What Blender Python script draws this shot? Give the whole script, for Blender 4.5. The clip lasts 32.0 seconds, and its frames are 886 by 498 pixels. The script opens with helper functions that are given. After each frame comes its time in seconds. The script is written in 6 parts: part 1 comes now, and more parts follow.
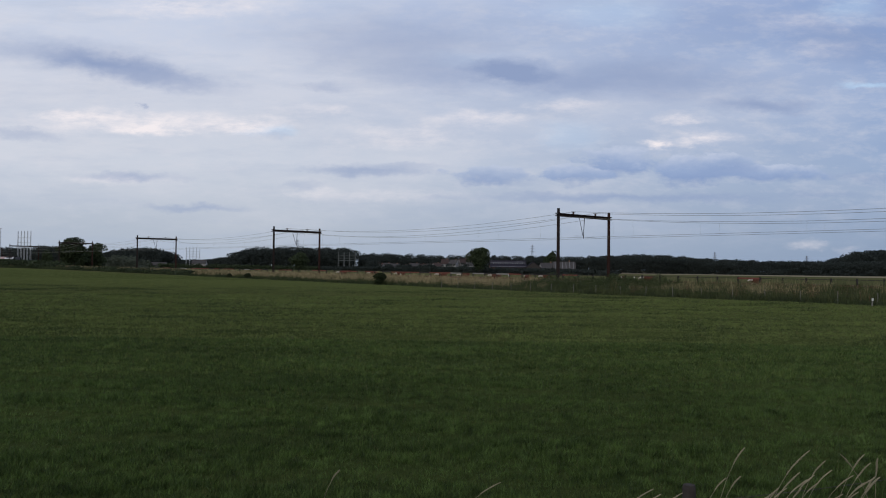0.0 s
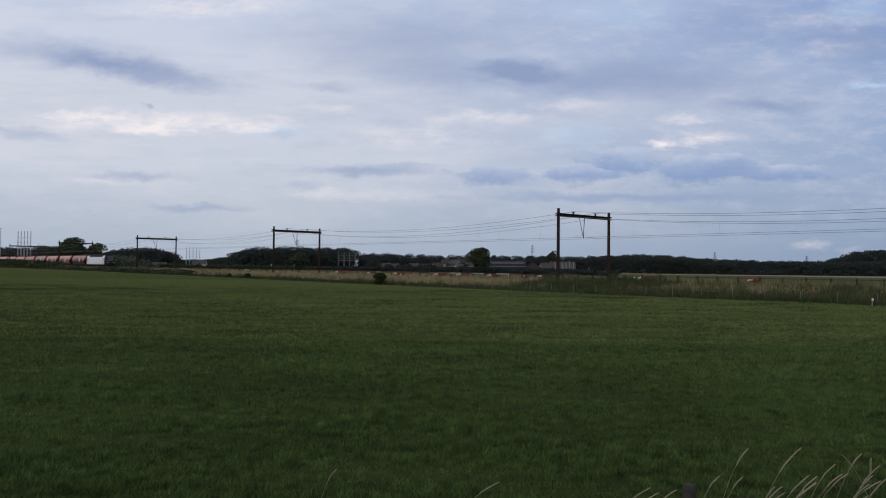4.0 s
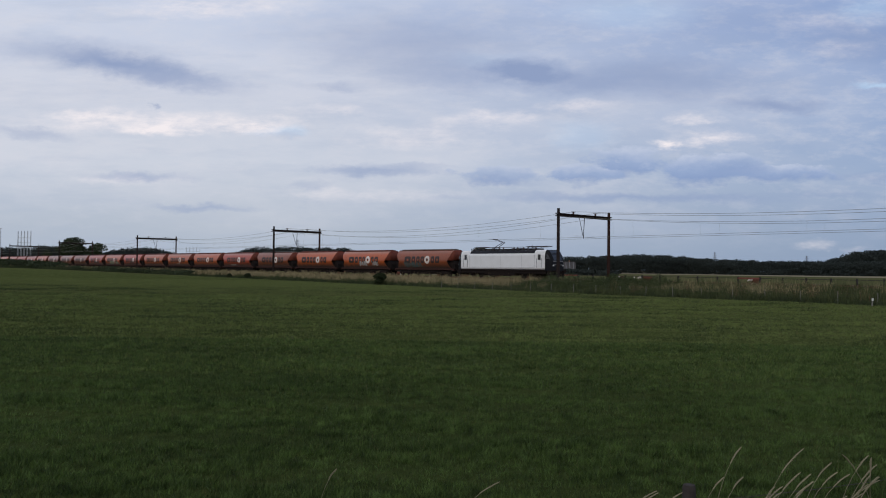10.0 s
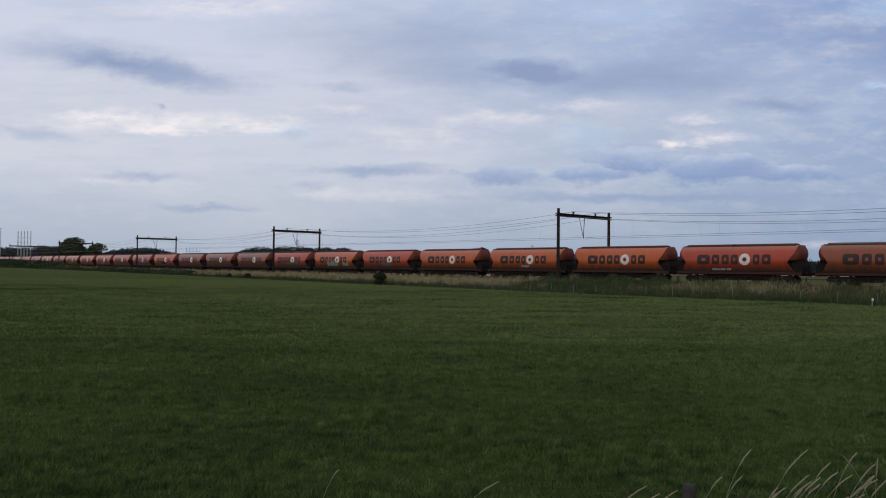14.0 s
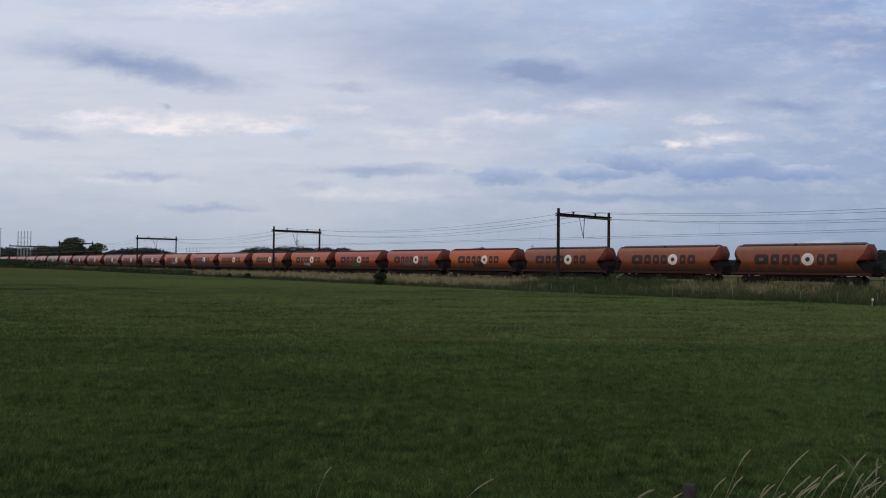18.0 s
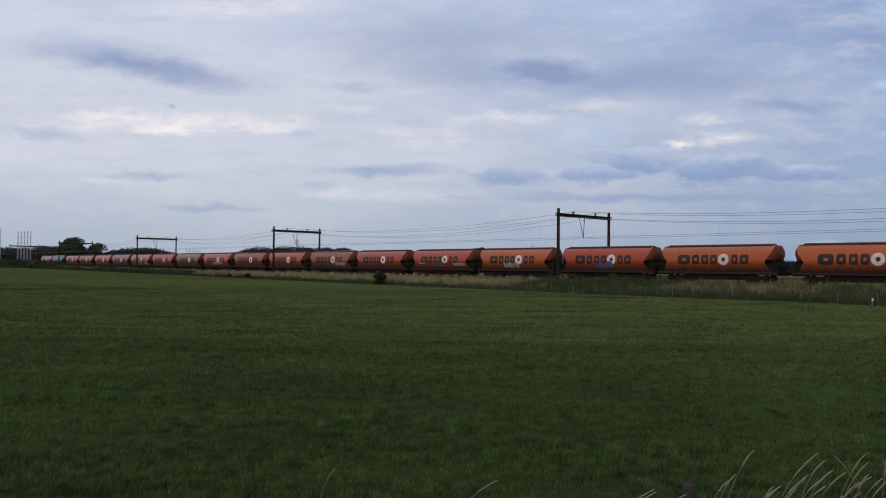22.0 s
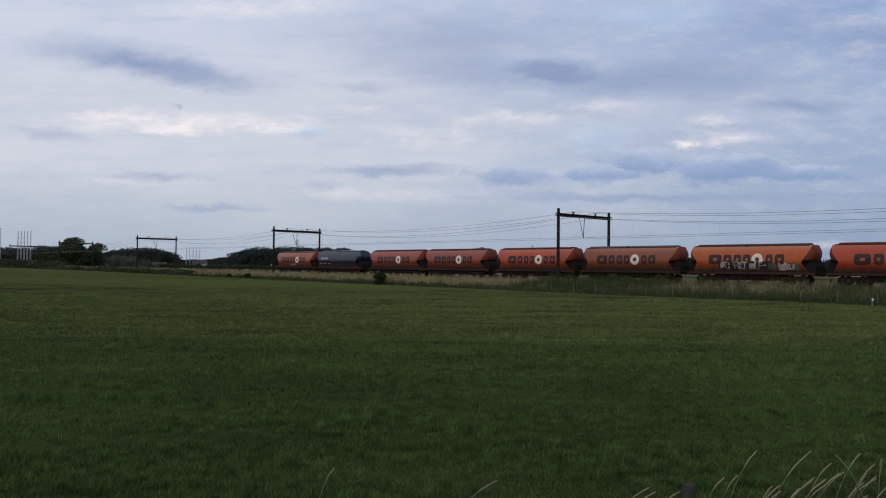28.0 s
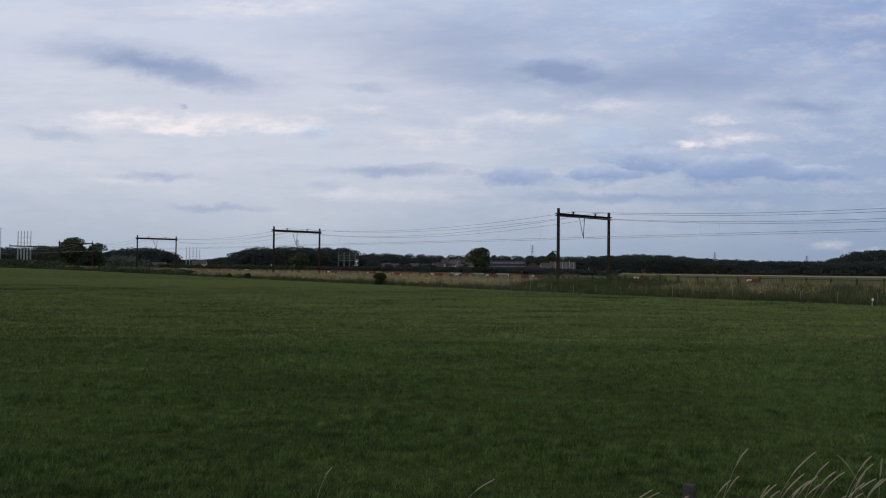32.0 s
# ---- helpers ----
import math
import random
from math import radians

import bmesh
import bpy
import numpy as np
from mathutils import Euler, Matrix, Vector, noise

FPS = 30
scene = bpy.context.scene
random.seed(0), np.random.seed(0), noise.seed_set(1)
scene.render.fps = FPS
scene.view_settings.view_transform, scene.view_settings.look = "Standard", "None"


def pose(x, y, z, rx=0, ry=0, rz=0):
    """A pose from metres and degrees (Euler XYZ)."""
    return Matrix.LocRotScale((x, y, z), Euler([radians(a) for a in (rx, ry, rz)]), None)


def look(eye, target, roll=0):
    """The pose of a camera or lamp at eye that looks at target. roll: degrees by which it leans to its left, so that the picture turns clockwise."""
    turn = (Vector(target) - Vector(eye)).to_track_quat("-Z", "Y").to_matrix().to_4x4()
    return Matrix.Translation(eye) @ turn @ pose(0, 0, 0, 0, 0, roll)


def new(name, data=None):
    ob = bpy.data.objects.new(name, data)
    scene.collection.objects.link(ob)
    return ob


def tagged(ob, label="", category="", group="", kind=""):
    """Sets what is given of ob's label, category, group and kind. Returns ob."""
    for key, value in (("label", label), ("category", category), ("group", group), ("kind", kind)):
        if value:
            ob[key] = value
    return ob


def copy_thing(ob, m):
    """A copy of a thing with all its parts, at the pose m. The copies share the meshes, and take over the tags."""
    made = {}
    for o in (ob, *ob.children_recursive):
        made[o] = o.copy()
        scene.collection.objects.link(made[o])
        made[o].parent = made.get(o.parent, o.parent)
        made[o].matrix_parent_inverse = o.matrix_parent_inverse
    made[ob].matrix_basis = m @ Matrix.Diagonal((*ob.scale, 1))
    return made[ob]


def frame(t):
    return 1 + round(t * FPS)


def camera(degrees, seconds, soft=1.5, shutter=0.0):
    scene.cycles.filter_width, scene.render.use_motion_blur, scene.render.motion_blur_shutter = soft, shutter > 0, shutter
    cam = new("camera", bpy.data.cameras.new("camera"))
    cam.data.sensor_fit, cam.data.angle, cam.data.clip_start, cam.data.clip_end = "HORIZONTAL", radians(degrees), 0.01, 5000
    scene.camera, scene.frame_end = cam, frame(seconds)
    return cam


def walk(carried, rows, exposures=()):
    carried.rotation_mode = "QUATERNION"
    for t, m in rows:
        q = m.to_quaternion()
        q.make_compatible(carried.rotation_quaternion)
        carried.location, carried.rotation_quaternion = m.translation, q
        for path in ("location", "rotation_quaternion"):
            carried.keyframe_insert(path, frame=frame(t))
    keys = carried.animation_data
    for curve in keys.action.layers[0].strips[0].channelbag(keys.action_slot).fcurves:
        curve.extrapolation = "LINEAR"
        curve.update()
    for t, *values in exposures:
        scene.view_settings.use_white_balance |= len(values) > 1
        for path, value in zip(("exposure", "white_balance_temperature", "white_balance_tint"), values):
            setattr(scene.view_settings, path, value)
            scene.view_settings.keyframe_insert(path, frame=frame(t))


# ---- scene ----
# camera: on a tripod at the edge of a meadow, 2.2 m above it
EYE = (0.0, 0.0, 2.2)
cam = camera(58.127, 32.0, soft=1.05)
AIM = look(EYE, (0.0, 100.0, 2.2 + 100.0 * math.tan(radians(1.378))), 0.635)
walk(cam, [(0.0, AIM), (32.0, AIM)])

# ---- light ----
SUN_ELEV, SUN_AZ = 36.0, 205.0
world = bpy.data.worlds.new("overcast_world")
scene.world = world
world.use_nodes = True


def build_world():
    nt = world.node_tree
    nt.nodes.clear()
    out = nt.nodes.new("ShaderNodeOutputWorld")
    sky = nt.nodes.new("ShaderNodeTexSky")
    sky.sky_type = "NISHITA"
    sky.sun_disc = False
    sky.sun_elevation = radians(SUN_ELEV)
    sky.sun_rotation = radians(SUN_AZ)
    clear = nt.nodes.new("ShaderNodeBackground")
    clear.inputs["Strength"].default_value = 0.10
    nt.links.new(sky.outputs[0], clear.inputs["Color"])
    co = nt.nodes.new("ShaderNodeTexCoord")
    cloud = nt.nodes.new("ShaderNodeTexNoise")
    cloud.inputs["Scale"].default_value = 2.5
    cloud.inputs["Detail"].default_value = 6
    nt.links.new(co.outputs["Generated"], cloud.inputs["Vector"])
    ramp = nt.nodes.new("ShaderNodeValToRGB")
    ramp.color_ramp.elements[0].position = 0.3
    ramp.color_ramp.elements[0].color = (0.34, 0.40, 0.53, 1)
    ramp.color_ramp.elements[1].position = 0.7
    ramp.color_ramp.elements[1].color = (0.66, 0.69, 0.76, 1)
    nt.links.new(cloud.outputs[0], ramp.inputs[0])
    veil = nt.nodes.new("ShaderNodeBackground")
    veil.inputs["Strength"].default_value = 1.0
    nt.links.new(ramp.outputs[0], veil.inputs["Color"])
    mix = nt.nodes.new("ShaderNodeMixShader")
    mix.inputs[0].default_value = 0.8
    nt.links.new(clear.outputs[0], mix.inputs[1])
    nt.links.new(veil.outputs[0], mix.inputs[2])
    nt.links.new(mix.outputs[0], out.inputs["Surface"])


build_world()
sun = new("sun", bpy.data.lights.new("sun", "SUN"))
sun.data.energy = 0.7
sun.data.angle = radians(25)
sun.data.color = (1.0, 0.92, 0.82)
SUN_DIR = Vector((math.sin(radians(SUN_AZ)) * math.cos(radians(SUN_ELEV)), math.cos(radians(SUN_AZ)) * math.cos(radians(SUN_ELEV)), math.sin(radians(SUN_ELEV))))
sun.matrix_world = look(SUN_DIR * 60, (0, 0, 0))
scene.view_settings.exposure = 0.0

# ---- the plan, in the railway's own axes ----
# X runs along the rails the way the train goes, Y away from the meadow, Z up
TURN = -48.652
RW = pose(0, 0, 0, 0, 0, TURN)
RAIL_Z = 0.93            # top of the rails
NEAR_TRACK, FAR_TRACK = 79.85, 84.0
SPEED = 28.075           # metres a second


def bend(x):
    """How far the line has curved away from its straight part, and its slope there."""
    far = -x - 170.0
    if far <= 0:
        return 0.0, 0.0
    k = 7.6e-5
    if far <= 300:
        return k * far * far, -2 * k * far
    return k * 90000 + 2 * k * 300 * (far - 300), -2 * k * 300


def rail_pose(x, y, z, turn=0.0):
    """A pose on the line: x along it, y from the camera's side, with the curve."""
    off, slope = bend(x)
    return RW @ pose(x, y + off, z, 0, 0, math.degrees(math.atan(slope)) + turn)


def rail_point(x, y, z):
    return RW @ Vector((x, y + bend(x)[0], z))


# ---- mesh helpers ----
class Shape:
    """Collects the faces of one mesh."""

    def __init__(self):
        self.v, self.f = [], []

    def add(self, verts, faces):
        n = len(self.v)
        self.v += [tuple(p) for p in verts]
        self.f += [tuple(i + n for i in q) for q in faces]
        return self

    def box(self, x0, y0, z0, x1, y1, z1, b=0.0):
        """A box with its edges along x chamfered by b."""
        if b <= 0:
            p = [(x, y, z) for x in (x0, x1) for y in (y0, y1) for z in (z0, z1)]
            return self.add(p, [(0, 1, 3, 2), (4, 6, 7, 5), (0, 4, 5, 1), (2, 3, 7, 6), (0, 2, 6, 4), (1, 5, 7, 3)])
        ring = [(y0 + b, z0), (y1 - b, z0), (y1, z0 + b), (y1, z1 - b), (y1 - b, z1), (y0 + b, z1), (y0, z1 - b), (y0, z0 + b)]
        return self.loft([[(x0, y, z) for y, z in ring], [(x1, y, z) for y, z in ring]])

    def loft(self, rings, caps=True, closed=True):
        n = len(rings[0])
        base = len(self.v)
        for r in rings:
            self.v += [tuple(p) for p in r]
        for k in range(len(rings) - 1):
            a, b = base + k * n, base + (k + 1) * n
            for i in range(n if closed else n - 1):
                j = (i + 1) % n
                self.f.append((a + i, a + j, b + j, b + i))
        if caps:
            self.f.append(tuple(base + i for i in reversed(range(n))))
            self.f.append(tuple(base + (len(rings) - 1) * n + i for i in range(n)))
        return self

    def tube(self, p, q, r0, r1=None, n=8):
        """A round bar from p to q."""
        p, q = Vector(p), Vector(q)
        r1 = r0 if r1 is None else r1
        m = (q - p).to_track_quat("Z", "Y").to_matrix()
        c = [Vector((math.cos(2 * math.pi * i / n), math.sin(2 * math.pi * i / n), 0)) for i in range(n)]
        return self.loft([[p + m @ (u * r0) for u in c], [q + m @ (u * r1) for u in c]])

    def line(self, points, r, n=4):
        """A wire through points."""
        rings = []
        for i, p in enumerate(points):
            a, b = Vector(points[max(0, i - 1)]), Vector(points[min(len(points) - 1, i + 1)])
            m = (b - a).to_track_quat("Z", "Y").to_matrix()
            rings.append([Vector(p) + m @ Vector((math.cos(2 * math.pi * k / n) * r, math.sin(2 * math.pi * k / n) * r, 0)) for k in range(n)])
        return self.loft(rings)

    def prism(self, outline, y0, y1):
        """An outline in x, z pulled along y."""
        return self.loft([[(x, y0, z) for x, z in outline], [(x, y1, z) for x, z in outline]])

    def mesh(self, name, material, smooth=False):
        me = bpy.data.meshes.new(name)
        me.from_pydata(self.v, [], self.f)
        bm = bmesh.new()
        bm.from_mesh(me)
        bmesh.ops.recalc_face_normals(bm, faces=bm.faces)
        bm.to_mesh(me)
        bm.free()
        me.materials.append(material)
        if smooth:
            me.shade_smooth()
        return me


def part(name, shape, material, parent, label="", smooth=False):
    ob = new(name, shape.mesh(name, material, smooth))
    ob.parent = parent
    if label:
        ob["label"] = label
    return ob


def thing(name, m, label, category, group=""):
    ob = new(name)
    ob.empty_display_size = 0.3
    ob.matrix_basis = m
    return tagged(ob, label, category, group)


def raw_mesh(name, verts, faces, material):
    """Many small faces from arrays; all faces have the same number of corners."""
    me = bpy.data.meshes.new(name)
    nv, nf, k = len(verts), len(faces), faces.shape[1]
    me.vertices.add(nv)
    me.vertices.foreach_set("co", np.ascontiguousarray(verts, dtype=np.float32).ravel())
    me.loops.add(nf * k)
    me.loops.foreach_set("vertex_index", np.ascontiguousarray(faces, dtype=np.int32).ravel())
    me.polygons.add(nf)
    me.polygons.foreach_set("loop_start", np.arange(0, nf * k, k, dtype=np.int32))
    me.update(calc_edges=True)
    me.validate()
    me.materials.append(material)
    return me


# ---- materials ----
def link(nt, a, b):
    nt.links.new(a, b)


def node(nt, kind, **values):
    n = nt.nodes.new(kind)
    for key, value in values.items():
        n.inputs[key.replace("_", " ")].default_value = value
    return n


def mathn(nt, op, a, b=None, c=None, clamp=False):
    n = nt.nodes.new("ShaderNodeMath")
    n.operation = op
    n.use_clamp = clamp
    for i, value in enumerate((a, b, c)):
        if value is None:
            continue
        if isinstance(value, (int, float)):
            n.inputs[i].default_value = value
        else:
            nt.links.new(value, n.inputs[i])
    return n.outputs[0]


def mixc(nt, fac, a, b, blend="MIX"):
    n = nt.nodes.new("ShaderNodeMix")
    n.data_type = "RGBA"
    n.blend_type = blend
    for i, value in ((0, fac), (6, a), (7, b)):
        if isinstance(value, (int, float)):
            n.inputs[i].default_value = value
        elif isinstance(value, tuple):
            n.inputs[i].default_value = (*value, 1.0)
        else:
            nt.links.new(value, n.inputs[i])
    return n.outputs[2]


def ramp(nt, fac, stops):
    n = nt.nodes.new("ShaderNodeValToRGB")
    e = n.color_ramp.elements
    while len(e) < len(stops):
        e.new(0.5)
    for k, (pos, col) in zip(e, stops):
        k.position = pos
        k.color = (*col, 1.0) if isinstance(col, tuple) else (col, col, col, 1.0)
    nt.links.new(fac, n.inputs[0])
    return n.outputs[0]


def noise_at(nt, vector, scale, detail=4.0, rough=0.6):
    n = node(nt, "ShaderNodeTexNoise", Scale=scale, Detail=detail, Roughness=rough)
    nt.links.new(vector, n.inputs["Vector"])
    return n.outputs[0]


def coords(nt, which="Object", scale=None):
    c = nt.nodes.new("ShaderNodeTexCoord").outputs[which]
    if scale is None:
        return c
    m = nt.nodes.new("ShaderNodeMapping")
    m.inputs["Scale"].default_value = scale
    nt.links.new(c, m.inputs["Vector"])
    return m.outputs[0]


def material(name, rough=0.7, metal=0.0):
    m = bpy.data.materials.new(name)
    m.use_nodes = True
    nt = m.node_tree
    b = nt.nodes["Principled BSDF"]
    b.inputs["Roughness"].default_value = rough
    b.inputs["Metallic"].default_value = metal
    return m, nt, b


def bump(nt, b, height, strength=0.3, distance=0.02):
    n = node(nt, "ShaderNodeBump", Strength=strength, Distance=distance)
    nt.links.new(height, n.inputs["Height"])
    nt.links.new(n.outputs[0], b.inputs["Normal"])


def worn(name, colour, dirt, rough=0.6, metal=0.0, scale=1.5, amount=0.5, streak=False, spread=0.08, gloss=0.3):
    """Paint or metal with large stains, fine grain and a small change from piece to piece."""
    m, nt, b = material(name, rough, metal)
    b.inputs["Specular IOR Level"].default_value = gloss
    co = coords(nt, "Object")
    big = noise_at(nt, co, scale, 5.0)
    fine = noise_at(nt, co, scale * 14, 3.0)
    fac = ramp(nt, big, [(0.40, 0.0), (0.75, amount)])
    col = mixc(nt, fac, colour, dirt)
    if streak:
        run = noise_at(nt, coords(nt, "Object", (3.0, 3.0, 0.25)), 2.0, 4.0)
        col = mixc(nt, ramp(nt, run, [(0.5, 0.0), (0.8, amount * 0.8)]), col, dirt)
    col = mixc(nt, mathn(nt, "MULTIPLY", fine, 0.25), col, dirt)
    info = nt.nodes.new("ShaderNodeObjectInfo")
    hsv = nt.nodes.new("ShaderNodeHueSaturation")
    nt.links.new(mathn(nt, "MULTIPLY_ADD", info.outputs["Random"], 2 * spread, 1 - spread), hsv.inputs["Value"])
    nt.links.new(col, hsv.inputs["Color"])
    nt.links.new(hsv.outputs[0], b.inputs["Base Color"])
    nt.links.new(mathn(nt, "MULTIPLY_ADD", fine, 0.2, rough - 0.1), b.inputs["Roughness"])
    bump(nt, b, fine, 0.15, 0.01)
    return m


def foliage(name, low, high, rough=0.7, size=0.35, own=0.6, clumps=0.5, wide=0.0):
    """Leaves or blades: every one its own shade between two."""
    m, nt, b = material(name, rough)
    geo = nt.nodes.new("ShaderNodeNewGeometry")
    co = coords(nt, "Object")
    f = mathn(nt, "MULTIPLY_ADD", geo.outputs["Random Per Island"], own, 0.25 - own * 0.5 + 0.3)
    f = mathn(nt, "ADD", f, mathn(nt, "MULTIPLY_ADD", noise_at(nt, co, size, 3.0), clumps, -0.5 * clumps), clamp=not wide)
    if wide:
        # slow change of growth over several metres
        f = mathn(nt, "ADD", f, mathn(nt, "MULTIPLY_ADD", noise_at(nt, co, 0.22, 3.0), wide, -0.5 * wide), clamp=True)
    nt.links.new(mixc(nt, f, low, high), b.inputs["Base Color"])
    b.inputs["Specular IOR Level"].default_value = 0.10
    return m


STEEL_DARK = worn("dark_steel", (0.035, 0.032, 0.032), (0.07, 0.05, 0.04), 0.7, 0.0, 2.0)
GANTRY = worn("weathered_gantry_steel", (0.022, 0.019, 0.019), (0.055, 0.032, 0.024), 0.85, 0.0, 1.2, gloss=0.08)
GANTRY_RUST = worn("rusty_gantry_steel", (0.050, 0.024, 0.019), (0.030, 0.020, 0.018), 0.85, 0.0, 1.2, gloss=0.08)
WIRE = worn("pale_wire", (0.22, 0.21, 0.16), (0.1, 0.1, 0.09), 0.5, 0.4, 3.0)
INSUL = worn("insulator_brown", (0.10, 0.06, 0.05), (0.05, 0.04, 0.04), 0.35)
RUST = worn("rusty_rail_side", (0.13, 0.055, 0.035), (0.09, 0.045, 0.035), 0.85, 0.0, 0.4)
SHINE = worn("worn_rail_head", (0.30, 0.27, 0.25), (0.2, 0.16, 0.14), 0.4, 0.8, 2.0)
TIMBER = worn("weathered_fence_wood", (0.034, 0.029, 0.027), (0.018, 0.016, 0.015), 0.9, 0.0, 4.0, streak=True)
CONCRETE = worn("concrete", (0.36, 0.35, 0.33), (0.24, 0.23, 0.21), 0.9, 0.0, 2.0)
WHITE_POST = worn("white_marker_paint", (0.75, 0.74, 0.70), (0.5, 0.48, 0.42), 0.6, 0.0, 4.0)
GREY_TRUSS = worn("galvanised_mast", (0.42, 0.44, 0.46), (0.3, 0.31, 0.32), 0.6, 0.2, 1.0)
LEAF = foliage("dark_leaves", (0.018, 0.026, 0.014), (0.050, 0.066, 0.030))
# distance haze is mixed into this leaf colour: bluer, with less contrast
LEAF_HAZY = foliage("hazy_far_leaves", (0.020, 0.026, 0.025), (0.046, 0.055, 0.048), 0.9, 0.08, 0.1, 0.8)
LEAF_PALE = foliage("willow_leaves", (0.045, 0.056, 0.044), (0.105, 0.120, 0.088))
BARK = worn("bark", (0.06, 0.05, 0.04), (0.03, 0.025, 0.02), 0.95, 0.0, 5.0, streak=True)
BLADE = foliage("meadow_blades", (0.005, 0.013, 0.003), (0.097, 0.156, 0.040), 0.55, 4.0, 0.45, 2.2, 1.0)
BLADE_MID = foliage("outer_meadow_blades", (0.048, 0.070, 0.020), (0.176, 0.222, 0.066), 0.6, 2.5, 0.28, 1.1, 1.0)
BLADE_SEED = foliage("seeding_meadow_blades", (0.088, 0.111, 0.036), (0.176, 0.202, 0.071), 0.7, 1.2, 0.12, 0.35, 0.7)
BLADE_DARK = foliage("dark_patch_blades", (0.008, 0.018, 0.006), (0.032, 0.052, 0.018), 0.6)
DRY_BLADE = foliage("dry_meadow_blades", (0.055, 0.070, 0.025), (0.15, 0.14, 0.065), 0.8)
STRAW = foliage("pale_seeding_grass", (0.052, 0.050, 0.025), (0.43, 0.35, 0.20), 0.8, 1.2, 0.4, 1.8, 0.6)
DOCK = foliage("dry_dock_stems", (0.045, 0.035, 0.02), (0.19, 0.12, 0.065), 0.85, 1.2, 0.4, 1.2)
LEAF_DEEP = foliage("deep_green_leaves", (0.008, 0.013, 0.006), (0.036, 0.048, 0.020), 0.8, 3.0, 0.6, 0.8)
BRUSH = foliage("nettle_leaves", (0.016, 0.026, 0.012), (0.066, 0.086, 0.033), 0.8, 1.2, 0.4, 1.4, 0.4)
ROUGH_GREEN = foliage("rank_verge_growth", (0.018, 0.028, 0.012), (0.105, 0.118, 0.048), 0.8, 1.6, 0.4, 1.6, 0.5)


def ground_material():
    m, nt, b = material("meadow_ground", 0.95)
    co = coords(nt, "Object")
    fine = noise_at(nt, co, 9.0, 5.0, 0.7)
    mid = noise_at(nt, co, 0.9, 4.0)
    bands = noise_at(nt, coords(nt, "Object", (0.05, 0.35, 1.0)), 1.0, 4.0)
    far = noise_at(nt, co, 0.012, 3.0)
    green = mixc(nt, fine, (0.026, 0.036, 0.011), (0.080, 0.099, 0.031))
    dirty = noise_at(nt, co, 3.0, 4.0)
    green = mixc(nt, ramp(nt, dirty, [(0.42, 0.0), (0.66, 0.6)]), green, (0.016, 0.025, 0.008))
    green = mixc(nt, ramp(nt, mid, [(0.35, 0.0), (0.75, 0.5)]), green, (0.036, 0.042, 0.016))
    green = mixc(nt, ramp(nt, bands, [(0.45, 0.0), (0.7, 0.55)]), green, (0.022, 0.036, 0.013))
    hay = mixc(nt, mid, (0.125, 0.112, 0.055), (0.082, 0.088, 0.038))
    hay = mixc(nt, ramp(nt, far, [(0.4, 0.0), (0.6, 0.6)]), hay, (0.062, 0.070, 0.028))
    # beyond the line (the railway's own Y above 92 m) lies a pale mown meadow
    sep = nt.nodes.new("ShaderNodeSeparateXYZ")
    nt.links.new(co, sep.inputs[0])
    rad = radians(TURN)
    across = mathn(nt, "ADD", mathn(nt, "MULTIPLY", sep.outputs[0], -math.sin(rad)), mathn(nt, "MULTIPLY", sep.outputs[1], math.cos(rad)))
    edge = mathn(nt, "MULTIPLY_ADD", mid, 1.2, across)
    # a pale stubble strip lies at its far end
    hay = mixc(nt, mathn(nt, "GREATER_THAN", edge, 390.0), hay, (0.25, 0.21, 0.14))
    # the ground turns paler and yellower over the far half of the meadow
    far_half = mathn(nt, "MULTIPLY", mathn(nt, "SUBTRACT", mathn(nt, "MULTIPLY_ADD", mid, 8.0, across), 12.0), 0.045, clamp=True)
    green = mixc(nt, mathn(nt, "MULTIPLY", far_half, 0.8), green, mixc(nt, fine, (0.048, 0.061, 0.020), (0.084, 0.099, 0.034)))
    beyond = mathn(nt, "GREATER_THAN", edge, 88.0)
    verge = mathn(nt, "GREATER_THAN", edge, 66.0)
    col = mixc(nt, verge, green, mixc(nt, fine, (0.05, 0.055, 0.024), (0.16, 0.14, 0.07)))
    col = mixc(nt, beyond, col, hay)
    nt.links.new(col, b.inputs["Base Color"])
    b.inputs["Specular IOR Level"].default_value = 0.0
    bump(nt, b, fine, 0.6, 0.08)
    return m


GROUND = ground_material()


def ballast_material():
    m, nt, b = material("track_ballast", 0.95)
    v = node(nt, "ShaderNodeTexVoronoi", Scale=14.0)
    nt.links.new(coords(nt, "Object"), v.inputs["Vector"])
    big = noise_at(nt, coords(nt, "Object"), 0.6, 3.0)
    col = mixc(nt, v.outputs["Color"], (0.16, 0.13, 0.11), (0.34, 0.28, 0.24))
    nt.links.new(mixc(nt, big, col, (0.20, 0.13, 0.09)), b.inputs["Base Color"])
    bump(nt, b, v.outputs["Distance"], 0.7, 0.03)
    return m


BALLAST = ballast_material()


